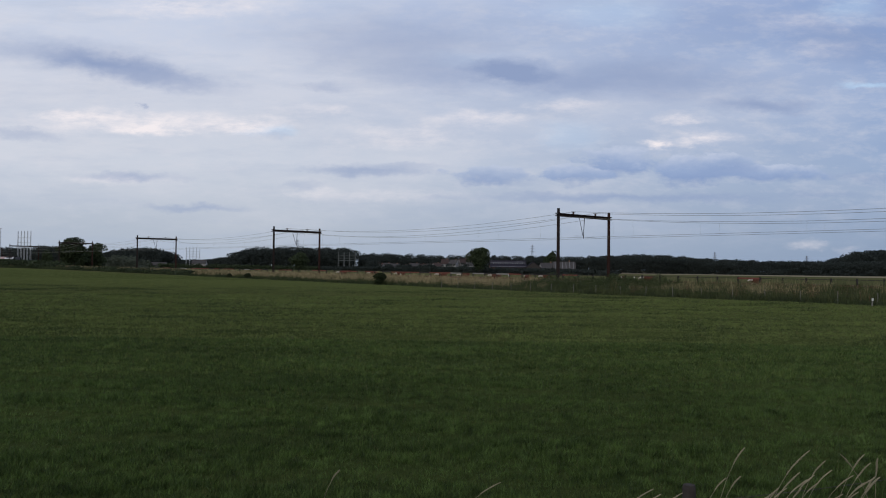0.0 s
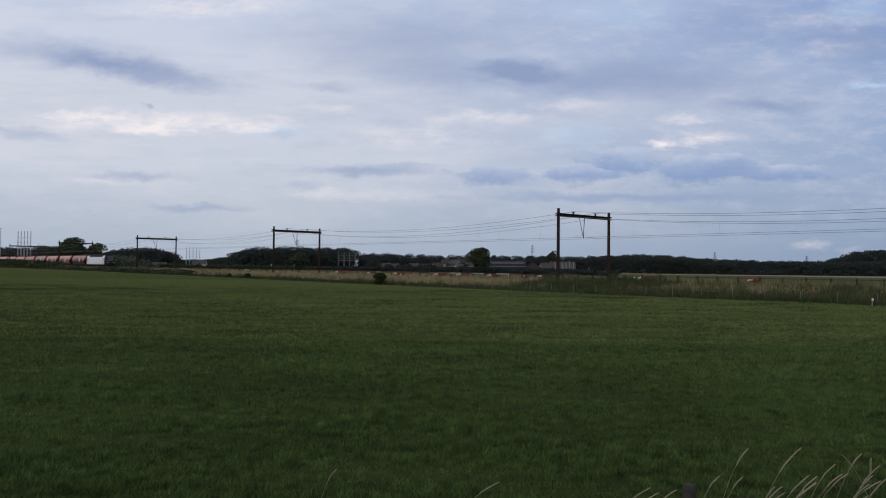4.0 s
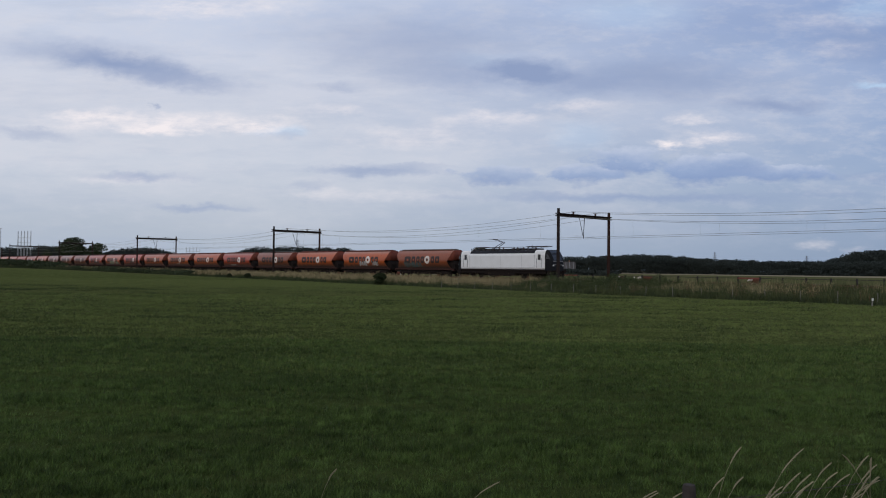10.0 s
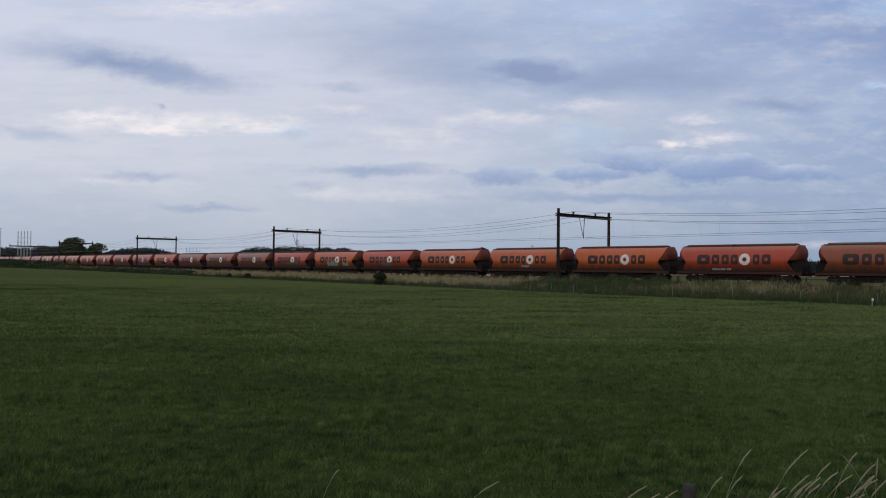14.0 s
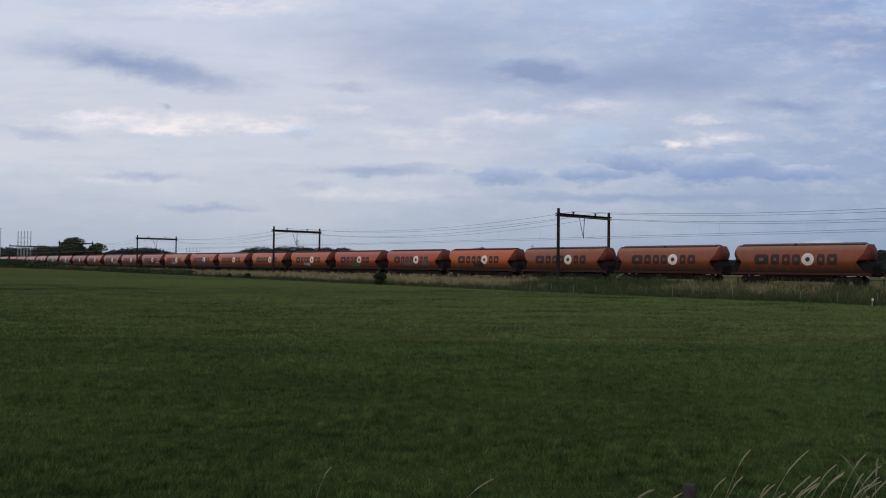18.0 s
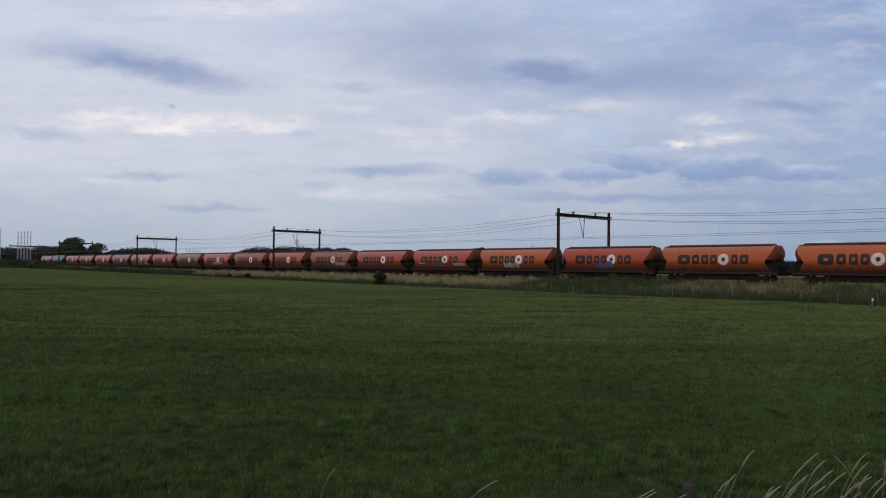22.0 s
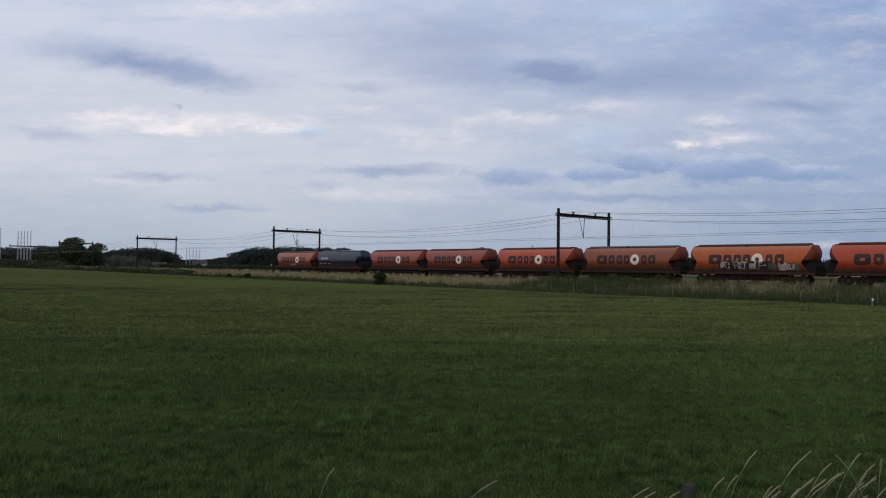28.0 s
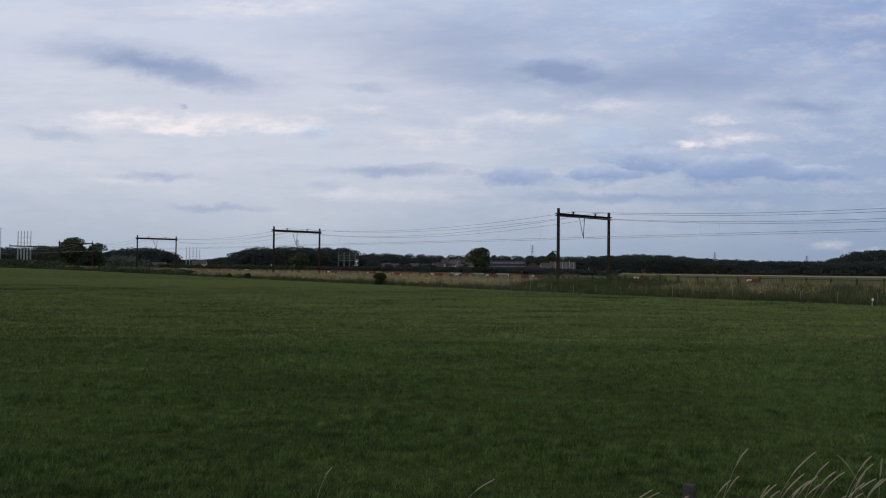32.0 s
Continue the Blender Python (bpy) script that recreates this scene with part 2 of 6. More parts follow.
# ---- sky with drifting clouds ----
def sky_material():
    m = bpy.data.materials.new("cloudy_sky")
    m.use_nodes = True
    nt = m.node_tree
    nt.nodes.clear()
    out = nt.nodes.new("ShaderNodeOutputMaterial")
    em = nt.nodes.new("ShaderNodeEmission")
    nt.links.new(em.outputs[0], out.inputs["Surface"])
    sep = nt.nodes.new("ShaderNodeSeparateXYZ")
    nt.links.new(coords(nt, "Object"), sep.inputs[0])
    depth = mathn(nt, "MAXIMUM", sep.outputs[1], 50.0)
    u = mathn(nt, "DIVIDE", sep.outputs[0], depth)
    v = mathn(nt, "DIVIDE", sep.outputs[2], depth)

    def flat(su, sv, w=0.0):
        c = nt.nodes.new("ShaderNodeCombineXYZ")
        nt.links.new(mathn(nt, "MULTIPLY", u, su), c.inputs[0])
        nt.links.new(mathn(nt, "MULTIPLY", v, sv), c.inputs[1])
        c.inputs[2].default_value = w
        return c.outputs[0]

    warp1 = noise_at(nt, flat(24.0, 50.0), 1.0, 8.0, 0.62)
    warp2 = noise_at(nt, flat(24.0, 50.0, 7.3), 1.0, 8.0, 0.62)
    uu = mathn(nt, "ADD", u, mathn(nt, "MULTIPLY_ADD", warp1, 0.085, -0.0425))
    vv = mathn(nt, "ADD", v, mathn(nt, "MULTIPLY_ADD", warp2, 0.026, -0.013))

    def reach(px, py, rx, ry, tilt=0.0):
        """Squared distance from a patch's centre in its own half sizes, and how high above it."""
        du = mathn(nt, "SUBTRACT", uu, px / 1000.0)
        dv = mathn(nt, "SUBTRACT", mathn(nt, "MULTIPLY_ADD", uu, -tilt, vv), (py - tilt * px) / 1000.0)
        a = mathn(nt, "MULTIPLY", du, 1000.0 / rx)
        d = mathn(nt, "MULTIPLY", dv, 1000.0 / ry)
        return mathn(nt, "MULTIPLY_ADD", a, a, mathn(nt, "MULTIPLY", d, d)), d

    def blot(px, py, rx, ry, s, tilt=0.0):
        """A soft patch: centre, half sizes in thousandths of the view distance, strength."""
        r, _ = reach(px, py, rx, ry, tilt)
        g = mathn(nt, "MULTIPLY_ADD", r, -0.42, 1.0, clamp=True)
        return mathn(nt, "MULTIPLY", mathn(nt, "MULTIPLY", g, g), s)

    def total(rows):
        t = blot(*rows[0])
        for r in rows[1:]:
            t = mathn(nt, "ADD", t, blot(*r))
        return t

    # general sky: a paler band low on one side, bluer to the other side and high up
    pale = ramp(nt, v, [(0.0, (0.40, 0.465, 0.57)), (0.05, (0.455, 0.512, 0.605)), (0.13, (0.57, 0.62, 0.72)), (0.22, (0.61, 0.645, 0.75)), (0.34, (0.55, 0.62, 0.78))])
    blue = ramp(nt, v, [(0.0, (0.24, 0.32, 0.46)), (0.05, (0.275, 0.36, 0.51)), (0.13, (0.30, 0.40, 0.59)), (0.22, (0.28, 0.39, 0.62)), (0.34, (0.23, 0.34, 0.61))])
    side = mathn(nt, "MULTIPLY_ADD", u, 1.25, 0.28, clamp=True)
    base = mixc(nt, side, pale, blue)
    soft = noise_at(nt, flat(4.2, 12.0, 3.1), 1.0, 9.0, 0.55)
    fleck = noise_at(nt, flat(24.0, 70.0, 5.7), 1.0, 8.0, 0.66)
    wisps = noise_at(nt, flat(7.0, 44.0, 1.7), 1.0, 9.0, 0.62)
    ripple = noise_at(nt, flat(50.0, 170.0, 9.1), 1.0, 5.0, 0.6)
    # the low sky is even; cloud texture grows with height
    up = mathn(nt, "MULTIPLY", mathn(nt, "SUBTRACT", v, 0.012), 9.0, clamp=True)
    base = mixc(nt, mathn(nt, "MULTIPLY", mathn(nt, "MULTIPLY", up, mathn(nt, "MULTIPLY_ADD", side, -0.6, 1.0)), ramp(nt, soft, [(0.42, 0.0), (0.66, 0.50)])), base, (0.70, 0.71, 0.775))
    base = mixc(nt, ramp(nt, wisps, [(0.46, 0.0), (0.72, 0.26)]), base, (0.34, 0.42, 0.58))
    base = mixc(nt, mathn(nt, "MULTIPLY", up, ramp(nt, fleck, [(0.47, 0.0), (0.72, 0.34)])), base, (0.68, 0.685, 0.755))
    base = mixc(nt, mathn(nt, "MULTIPLY", total(BLUE_GAPS), mathn(nt, "MULTIPLY_ADD", fleck, 1.2, 0.3), clamp=True), base, (0.48, 0.67, 0.90))
    base = mixc(nt, mathn(nt, "MULTIPLY", total(HIGH_CLOUDS), mathn(nt, "MULTIPLY_ADD", soft, -0.7, 1.45), clamp=True), base, (0.275, 0.35, 0.545))
    grain = mathn(nt, "ADD", mathn(nt, "MULTIPLY_ADD", fleck, 2.8, -0.6), mathn(nt, "MULTIPLY_ADD", ripple, 1.2, -0.6))
    base = mixc(nt, mathn(nt, "MULTIPLY", total(BRIGHT_CLOUDS), grain, clamp=True), base, (0.90, 0.845, 0.87))
    base = mixc(nt, mathn(nt, "MULTIPLY", total(LOW_CLOUDS), mathn(nt, "MULTIPLY_ADD", soft, -0.8, 1.35), clamp=True), base, (0.275, 0.355, 0.55))
    # heaped banks: lumpy pale tops with a crisp rim, dark and soft below
    lump = mathn(nt, "ADD", mathn(nt, "MULTIPLY_ADD", noise_at(nt, flat(30.0, 62.0, 2.2), 1.0, 6.0, 0.58), 2.6, -1.3), 1.0)
    for px, py, rx, ry, s in CLOUD_BANKS:
        r, d = reach(px, py, rx, ry)
        top = mathn(nt, "MULTIPLY_ADD", d, 0.5, 0.45, clamp=True)
        width = mathn(nt, "MULTIPLY_ADD", top, 2.0, 0.75)
        mask = mathn(nt, "MULTIPLY", mathn(nt, "MULTIPLY_ADD", r, -0.72, lump), width, clamp=True)
        tone = ramp(nt, mathn(nt, "MULTIPLY_ADD", lump, 0.16, mathn(nt, "MULTIPLY", top, 0.85)), [(0.15, (0.215, 0.305, 0.53)), (0.6, (0.305, 0.40, 0.61)), (1.0, (0.50, 0.565, 0.72))])
        base = mixc(nt, mathn(nt, "MULTIPLY", mask, min(1.0, 1.15 * s)), base, tone)
    nt.links.new(base, em.inputs["Color"])
    em.inputs["Strength"].default_value = 1.0
    m.cycles.emission_sampling = "NONE"
    return m


# centre across, centre up, half width, half height, strength, slope
HIGH_CLOUDS = [(-483, 266, 106, 18, 0.42, -0.05), (-390, 244, 106, 16, 0.75, -0.17), (-148, 226, 32, 6, 0.35), (-381, 199, 10, 3, 0.5), (-70, 295, 184, 39, 0.32), (9, 242, 106, 20, 0.35), (84, 249, 53, 14, 0.8), (237, 252, 99, 30, 0.35), (401, 209, 60, 9, 0.75), (515, 291, 78, 32, 0.5), (358, 314, 121, 32, 0.3), (280, 235, 163, 28, 0.4), (-63, 270, 106, 35, 0.3), (-531, 163, 57, 7, 0.35, -0.1), (137, 233, 64, 13, 0.3)]
LOW_CLOUDS = [(-391, 111, 60, 6, 0.6), (-312, 72, 60, 5, 0.55), (-96, 121, 78, 6, 0.7), (-47, 129, 50, 4, 0.4), (67, 109, 50, 5, 0.35), (195, 91, 135, 6, 0.7), (359, 91, 78, 6, 0.35), (472, 98, 64, 4, 0.35), (-174, 101, 28, 5, 0.3), (529, 120, 50, 6, 0.4), (-4, 87, 35, 4, 0.25), (-218, 165, 28, 5, 0.25)]
BRIGHT_CLOUDS = [(-382, 180, 135, 14, 0.75), (-374, 169, 50, 6, 0.6), (-247, 177, 50, 11, 0.6), (-328, 327, 106, 13, 0.5), (45, 188, 57, 10, 0.45), (152, 208, 43, 6, 0.3), (305, 190, 32, 6, 0.5), (330, 167, 43, 8, 0.6), (268, 158, 18, 6, 1.0), (465, 317, 57, 13, 0.22), (476, 284, 50, 10, 0.2), (-423, 107, 64, 6, 0.3), (-117, 91, 121, 9, 0.28), (-482, 187, 43, 5, 0.4), (-161, 197, 64, 6, 0.3), (-47, 167, 85, 14, 0.3), (464, 34, 21, 5, 0.26), (508, 26, 18, 4, 0.2)]
BLUE_GAPS = [(-218, 170, 39, 6, 0.55), (536, 236, 32, 4, 0.7), (512, 331, 43, 16, 0.35), (215, 327, 85, 21, 0.3), (23, 264, 43, 10, 0.2), (159, 169, 43, 18, 0.25)]
CLOUD_BANKS = [(60, 117, 51, 11, 0.55), (216, 134, 51, 18, 0.8), (167, 118, 44, 12, 0.75), (312, 126, 57, 19, 0.9), (415, 122, 67, 12, 0.8), (359, 134, 43, 13, 0.6)]


def sky_shell():
    """A vault of cloud: level overhead, dropping to the horizon 4.6 km away, over the half of the sky ahead."""
    az = np.radians(np.linspace(-85, 85, 69))
    el = np.radians(np.concatenate([np.linspace(-1.2, 6, 25), np.linspace(6.5, 48, 40)]))
    rho = np.array([4600.0 if e <= 0 else ((1 / 4600.0) ** 4 + (math.tan(e) / 500.0) ** 4) ** -0.25 for e in el])
    v = [(rho[j] * math.sin(a), rho[j] * math.cos(a), rho[j] * math.tan(el[j])) for a in az for j in range(len(el))]
    n = len(el)
    f = [(i * n + j, i * n + j + 1, (i + 1) * n + j + 1, (i + 1) * n + j) for i in range(len(az) - 1) for j in range(n - 1)]
    ob = new("sky_backdrop", raw_mesh("sky_backdrop", np.array(v), np.array(f), sky_material()))
    ob.data.shade_smooth()
    ob.location = EYE
    return tagged(ob, "overcast evening sky with drifting grey-blue clouds", "sky", kind="structure")


SKY = sky_shell()


# ---- ground ----
def field_height(x, y):
    """Height of the meadow at railway axes x, y: it rises gently towards the far end."""
    t = min(1.0, max(0.0, (-x - 80.0) / 220.0))
    rise = 0.65 * t * t * (3 - 2 * t)
    return rise * (1.0 if y < 100 else max(0.0, 1 - (y - 100) / 300.0))


def make_ground():
    ring = [0.0]
    while ring[-1] < 4800:
        ring.append(min(4800.0, max(ring[-1] + 4.0, ring[-1] * 1.06)))
    n = 144
    inv = RW.inverted()
    v = [(0.0, 0.0, 0.0)]
    for r in ring[1:]:
        for k in range(n):
            a = 2 * math.pi * k / n
            x, y = r * math.cos(a), r * math.sin(a)
            p = inv @ Vector((x, y, 0))
            z = field_height(p.x, p.y - bend(p.x)[0])
            v.append((x, y, z))
    quads = []
    for j in range(1, len(ring) - 1):
        for k in range(n):
            k2 = (k + 1) % n
            a, b = 1 + (j - 1) * n, 1 + j * n
            quads.append((a + k, b + k, b + k2, a + k2))
    tris = [(0, 1 + k, 1 + (k + 1) % n) for k in range(n)]
    me = bpy.data.meshes.new("ground")
    me.from_pydata(v, [], tris + quads)
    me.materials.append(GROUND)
    me.shade_smooth()
    return tagged(new("ground", me), "green meadow with a pale mown field beyond the railway", "meadow", kind="structure")


make_ground()

# ---- railway ----
STATIONS = [60.0 - 12.0 * i for i in range(0, 80)]


def strip(name, profile, material_, label, category, smooth=False):
    """A profile (y, z) swept along the line."""
    v = []
    for x in STATIONS:
        off, slope = bend(x)
        for y, z in profile:
            v.append(RW @ Vector((x, y + off, z)))
    n = len(profile)
    f = [(i * n + j, (i + 1) * n + j, (i + 1) * n + j + 1, i * n + j + 1) for i in range(len(STATIONS) - 1) for j in range(n - 1)]
    me = bpy.data.meshes.new(name)
    me.from_pydata([tuple(p) for p in v], [], f)
    me.materials.append(material_)
    if smooth:
        me.shade_smooth()
    return tagged(new(name, me), label, category, kind="structure")


strip("embankment", [(70.0, -0.05), (73.5, 0.30), (76.2, 0.52), (87.8, 0.52), (89.5, 0.25), (92.0, -0.05)], GROUND, "low grassy railway embankment", "embankment")
strip("ballast", [(77.0, 0.50), (78.2, 0.74), (85.6, 0.74), (87.0, 0.50)], BALLAST, "reddish grey stone track ballast", "ballast")


def rails():
    for y in (NEAR_TRACK, FAR_TRACK):
        for side in (-0.75, 0.75):
            c = y + side
            strip("rail", [(c - 0.07, 0.75), (c - 0.07, 0.775), (c - 0.012, 0.79), (c - 0.012, 0.885), (c - 0.036, 0.90), (c - 0.036, 0.925)], RUST, "rust-red steel running rail", "rail")
            strip("rail", [(c - 0.036, 0.925), (c - 0.03, RAIL_Z), (c + 0.03, RAIL_Z), (c + 0.036, 0.925), (c + 0.036, 0.90), (c + 0.012, 0.885), (c + 0.012, 0.79), (c + 0.07, 0.775), (c + 0.07, 0.75)], SHINE if side < 0 else RUST, "worn steel running rail", "rail")


rails()


def sleepers():
    s = Shape()
    for y in (NEAR_TRACK, FAR_TRACK):
        for k in range(380):
            x = 30.0 - 0.6 * k
            p = [rail_point(x + a, y + c, z) for a in (-0.12, 0.12) for c in (-1.3, 1.3) for z in (0.70, 0.765)]
            s.add(p, [(0, 1, 3, 2), (4, 6, 7, 5), (0, 4, 5, 1), (2, 3, 7, 6), (1, 5, 7, 3)])
    me = bpy.data.meshes.new("sleepers")
    me.from_pydata(s.v, [], s.f)
    me.materials.append(CONCRETE)
    tagged(new("sleepers", me), "rows of grey concrete railway sleepers", "sleepers", kind="stuff")


sleepers()


# ---- catenary portals ----
SPAN = 71.04
PORTALS = [-65.34 - SPAN * n for n in range(-1, 7)]
POST_NEAR, POST_FAR = 76.7, 87.0
TOP = 8.9


def make_portal():
    p = thing("catenary_portal", Matrix(), "dark weathered steel railway catenary portal over two tracks", "portal", "catenary portals along the line")
    for y in (POST_NEAR, POST_FAR):
        s = Shape()
        for a in (-1, 1):
            s.loft([[(a * 0.115 - 0.03, y - w, z), (a * 0.115 + 0.03, y - w, z), (a * 0.115 + 0.03, y + w, z), (a * 0.115 - 0.03, y + w, z)] for z, w in ((-0.5, 0.17), (TOP, 0.105))])
        s.loft([[(-0.13, y - w, z), (0.13, y - w, z), (0.13, y + w, z), (-0.13, y + w, z)] for z, w in ((-0.5, 0.11), (TOP - 0.02, 0.07))])
        post = part("post", s, GANTRY if y == POST_NEAR else GANTRY_RUST, p)
        part("post_cap", Shape().box(-0.155, y - 0.125, TOP, 0.155, y + 0.125, TOP + 0.04), GANTRY, post)
        part("footing", Shape().box(-0.4, y - 0.4, -0.6, 0.4, y + 0.4, -0.2, 0.05), CONCRETE, post)
    s = Shape()
    for z in (7.98, 8.30):
        s.box(-0.17, POST_NEAR - 0.45, z - 0.05, 0.17, POST_FAR + 0.45, z + 0.05)
    s.box(-0.04, POST_NEAR - 0.3, 8.0, 0.04, POST_FAR + 0.3, 8.28)
    beam = part("beam", s, GANTRY, p)
    rib = Shape().box(-0.15, -0.03, 8.0, 0.15, 0.03, 8.28).mesh("stiffener", GANTRY)
    for i in range(12):
        ob = new("stiffener", rib)
        ob.parent = beam
        ob.location.y = POST_NEAR + (POST_FAR - POST_NEAR) * (i + 0.5) / 12
    for y in (NEAR_TRACK - 0.25, FAR_TRACK + 0.1):
        s = Shape()
        s.tube((0, y, 8.35), (0, y, 8.62), 0.08, 0.08, 8)
        s.tube((0, y, 8.42), (0, y, 8.48), 0.14, 0.14, 8).tube((0, y, 8.53), (0, y, 8.59), 0.14, 0.14, 8)
        s.box(-0.1, y - 0.28, 8.60, 0.1, y + 0.28, 8.67)
        part("insulator", s, INSUL, p)
    # one hanging bracket between the tracks carries the steady arms of both
    y = 81.55
    s = Shape()
    s.tube((0, y - 0.75, 7.95), (0, y - 0.03, 5.75), 0.04, n=6)
    s.tube((0, y + 0.30, 7.95), (0, y + 0.10, 5.30), 0.045, n=6)
    s.tube((0, y - 0.12, 5.72), (0, y + 0.14, 5.72), 0.03, n=6)
    arm = part("hanging_bracket", s, GANTRY, p)
    part("steady_arm", Shape().tube((0, y, 5.62), (0.0, NEAR_TRACK - 0.1, 5.56), 0.022, n=6), GREY_TRUSS, arm)
    part("steady_arm", Shape().tube((0, y + 0.1, 5.50), (0.0, FAR_TRACK + 0.2, 5.46), 0.022, n=6), GREY_TRUSS, arm)
    return p


def rail_copies(ob, xs):
    base = rail_pose(xs[0], 0, RAIL_Z)
    ob.matrix_basis = base
    for x in xs[1:]:
        copy_thing(ob, rail_pose(x, 0, RAIL_Z))


PORTAL = make_portal()
rail_copies(PORTAL, PORTALS)


def make_wires():
    """Contact line of each track between portals: carrying cable, contact wire and droppers; feeder cables on the beams."""
    for i in range(len(PORTALS) - 1):
        x0, x1 = PORTALS[i], PORTALS[i + 1]
        ts = [k / 12 for k in range(13)]
        for y in (NEAR_TRACK, FAR_TRACK):
            w = thing("overhead_line", Matrix(), "thin pale overhead contact line with droppers", "overhead line", "overhead lines")
            zag = 0.25 if i % 2 else -0.25
            top = [rail_point(x0 + (x1 - x0) * t, y, RAIL_Z + 8.0 - 1.65 * 4 * t * (1 - t)) for t in ts]
            low = [rail_point(x0 + (x1 - x0) * t, y + zag * (1 - 2 * t), RAIL_Z + 5.38) for t in ts]
            part("carrying_cable", Shape().line(top, 0.016), WIRE, w)
            part("contact_wire", Shape().line(low, 0.015), WIRE, w)
            for k in (1, 3, 5, 7, 9, 11):
                part("dropper", Shape().line([top[k], low[k]], 0.006, 3), WIRE, w)
            feed = [rail_point(x0 + (x1 - x0) * t, y, RAIL_Z + 8.68 - 1.38 * 4 * t * (1 - t)) for t in ts]
            f = thing("feeder_cable", Matrix(), "thin pale feeder cable carried on the portal beams", "cable", "feeder cables")
            part("cable", Shape().line(feed, 0.017), WIRE, f)


make_wires()

# ---- train ----
def wagon_paint(name, colour, dirt, sky_sheen=(0.33, 0.22, 0.17), grime=(0.12, 0.06, 0.04), gloss=0.36):
    m, nt, b = material(name, 0.5)
    co = coords(nt, "Object")
    sep = nt.nodes.new("ShaderNodeSeparateXYZ")
    nt.links.new(co, sep.inputs[0])
    big = noise_at(nt, co, 0.8, 5.0)
    fine = noise_at(nt, co, 9.0, 4.0)
    run = noise_at(nt, coords(nt, "Object", (2.2, 1.0, 0.22)), 1.6, 5.0, 0.65)
    # every wagon has its own share of grime
    own = mathn(nt, "MULTIPLY_ADD", nt.nodes.new("ShaderNodeObjectInfo").outputs["Random"], 0.9, 0.45)
    col = mixc(nt, mathn(nt, "MULTIPLY", own, ramp(nt, big, [(0.35, 0.0), (0.7, 0.45)])), colour, dirt)
    col = mixc(nt, mathn(nt, "MULTIPLY", own, ramp(nt, run, [(0.46, 0.0), (0.72, 0.5)]), clamp=True), col, dirt)
    # road dirt thrown up on the lower plates
    low = mathn(nt, "SUBTRACT", 1.0, mathn(nt, "MULTIPLY", mathn(nt, "SUBTRACT", sep.outputs[2], 1.15), 0.85), clamp=True)
    col = mixc(nt, mathn(nt, "MULTIPLY", low, mathn(nt, "MULTIPLY_ADD", run, 1.7, 0.45), clamp=True), col, (0.042, 0.021, 0.016))
    # greyish sheen of the sky, painted into the colour over the roof curve
    high = mathn(nt, "MULTIPLY", mathn(nt, "SUBTRACT", sep.outputs[2], 3.35), 1.1, clamp=True)
    col = mixc(nt, mathn(nt, "MULTIPLY", mathn(nt, "MULTIPLY", high, own), 0.75, clamp=True), col, sky_sheen)
    col = mixc(nt, mathn(nt, "MULTIPLY", fine, 0.22), col, grime)
    nt.links.new(col, b.inputs["Base Color"])
    nt.links.new(mathn(nt, "MULTIPLY_ADD", fine, 0.22, 0.20), b.inputs["Roughness"])
    b.inputs["Specular IOR Level"].default_value = gloss
    b.inputs["Coat Weight"].default_value = 0.22 * min(1.0, gloss / 0.4)
    b.inputs["Coat Roughness"].default_value = 0.22
    bump(nt, b, big, 0.1, 0.03)
    return m


PAINTS = {
    "orange": wagon_paint("orange_wagon_paint", (0.50, 0.092, 0.010), (0.33, 0.068, 0.014)),
    "red": wagon_paint("red_orange_wagon_paint", (0.44, 0.052, 0.013), (0.30, 0.042, 0.015)),
    "brown": wagon_paint("grimy_orange_wagon_paint", (0.28, 0.063, 0.016), (0.155, 0.044, 0.020)),
    "dull": wagon_paint("dull_orange_wagon_paint", (0.33, 0.060, 0.009), (0.21, 0.044, 0.012), (0.20, 0.14, 0.11)),
    "dim": wagon_paint("dull_red_wagon_paint", (0.30, 0.040, 0.015), (0.19, 0.032, 0.016), (0.20, 0.13, 0.11)),
    "blue": wagon_paint("dark_blue_wagon_paint", (0.006, 0.0105, 0.024), (0.006, 0.009, 0.018), (0.012, 0.016, 0.024), (0.007, 0.008, 0.013), 0.40),
}
MARK_DARK = worn("dark_marking_paint", (0.022, 0.017, 0.017), (0.09, 0.038, 0.022), 0.5, 0.0, 1.5, amount=0.4, gloss=0.3)
MARK_WHITE = worn("white_marking_paint", (0.74, 0.70, 0.66), (0.5, 0.36, 0.28), 0.6, 0.0, 1.5)
UNDER = worn("grimy_shaded_underframe", (0.014, 0.012, 0.012), (0.03, 0.02, 0.016), 0.9, 0.0, 1.5, gloss=0.04)
WHEEL = worn("wheel_steel", (0.022, 0.018, 0.017), (0.03, 0.022, 0.02), 0.8, 0.0, 3.0, gloss=0.1)
SOLE = worn("brown_solebar", (0.052, 0.024, 0.020), (0.024, 0.017, 0.015), 0.85, 0.0, 1.5, gloss=0.12)
# darker copy of the wagon paint, with the ends' shade put into it
END_SHADE = worn("shaded_end_paint", (0.15, 0.030, 0.014), (0.06, 0.019, 0.013), 0.7, 0.0, 1.2)
RAIL_RED = worn("red_brown_roof_edge", (0.11, 0.030, 0.020), (0.05, 0.022, 0.018), 0.7, 0.0, 1.2, gloss=0.15)
ROOF_GREY = worn("sooty_grey_roof", (0.13, 0.12, 0.11), (0.06, 0.045, 0.04), 0.8, 0.0, 0.8, gloss=0.15)
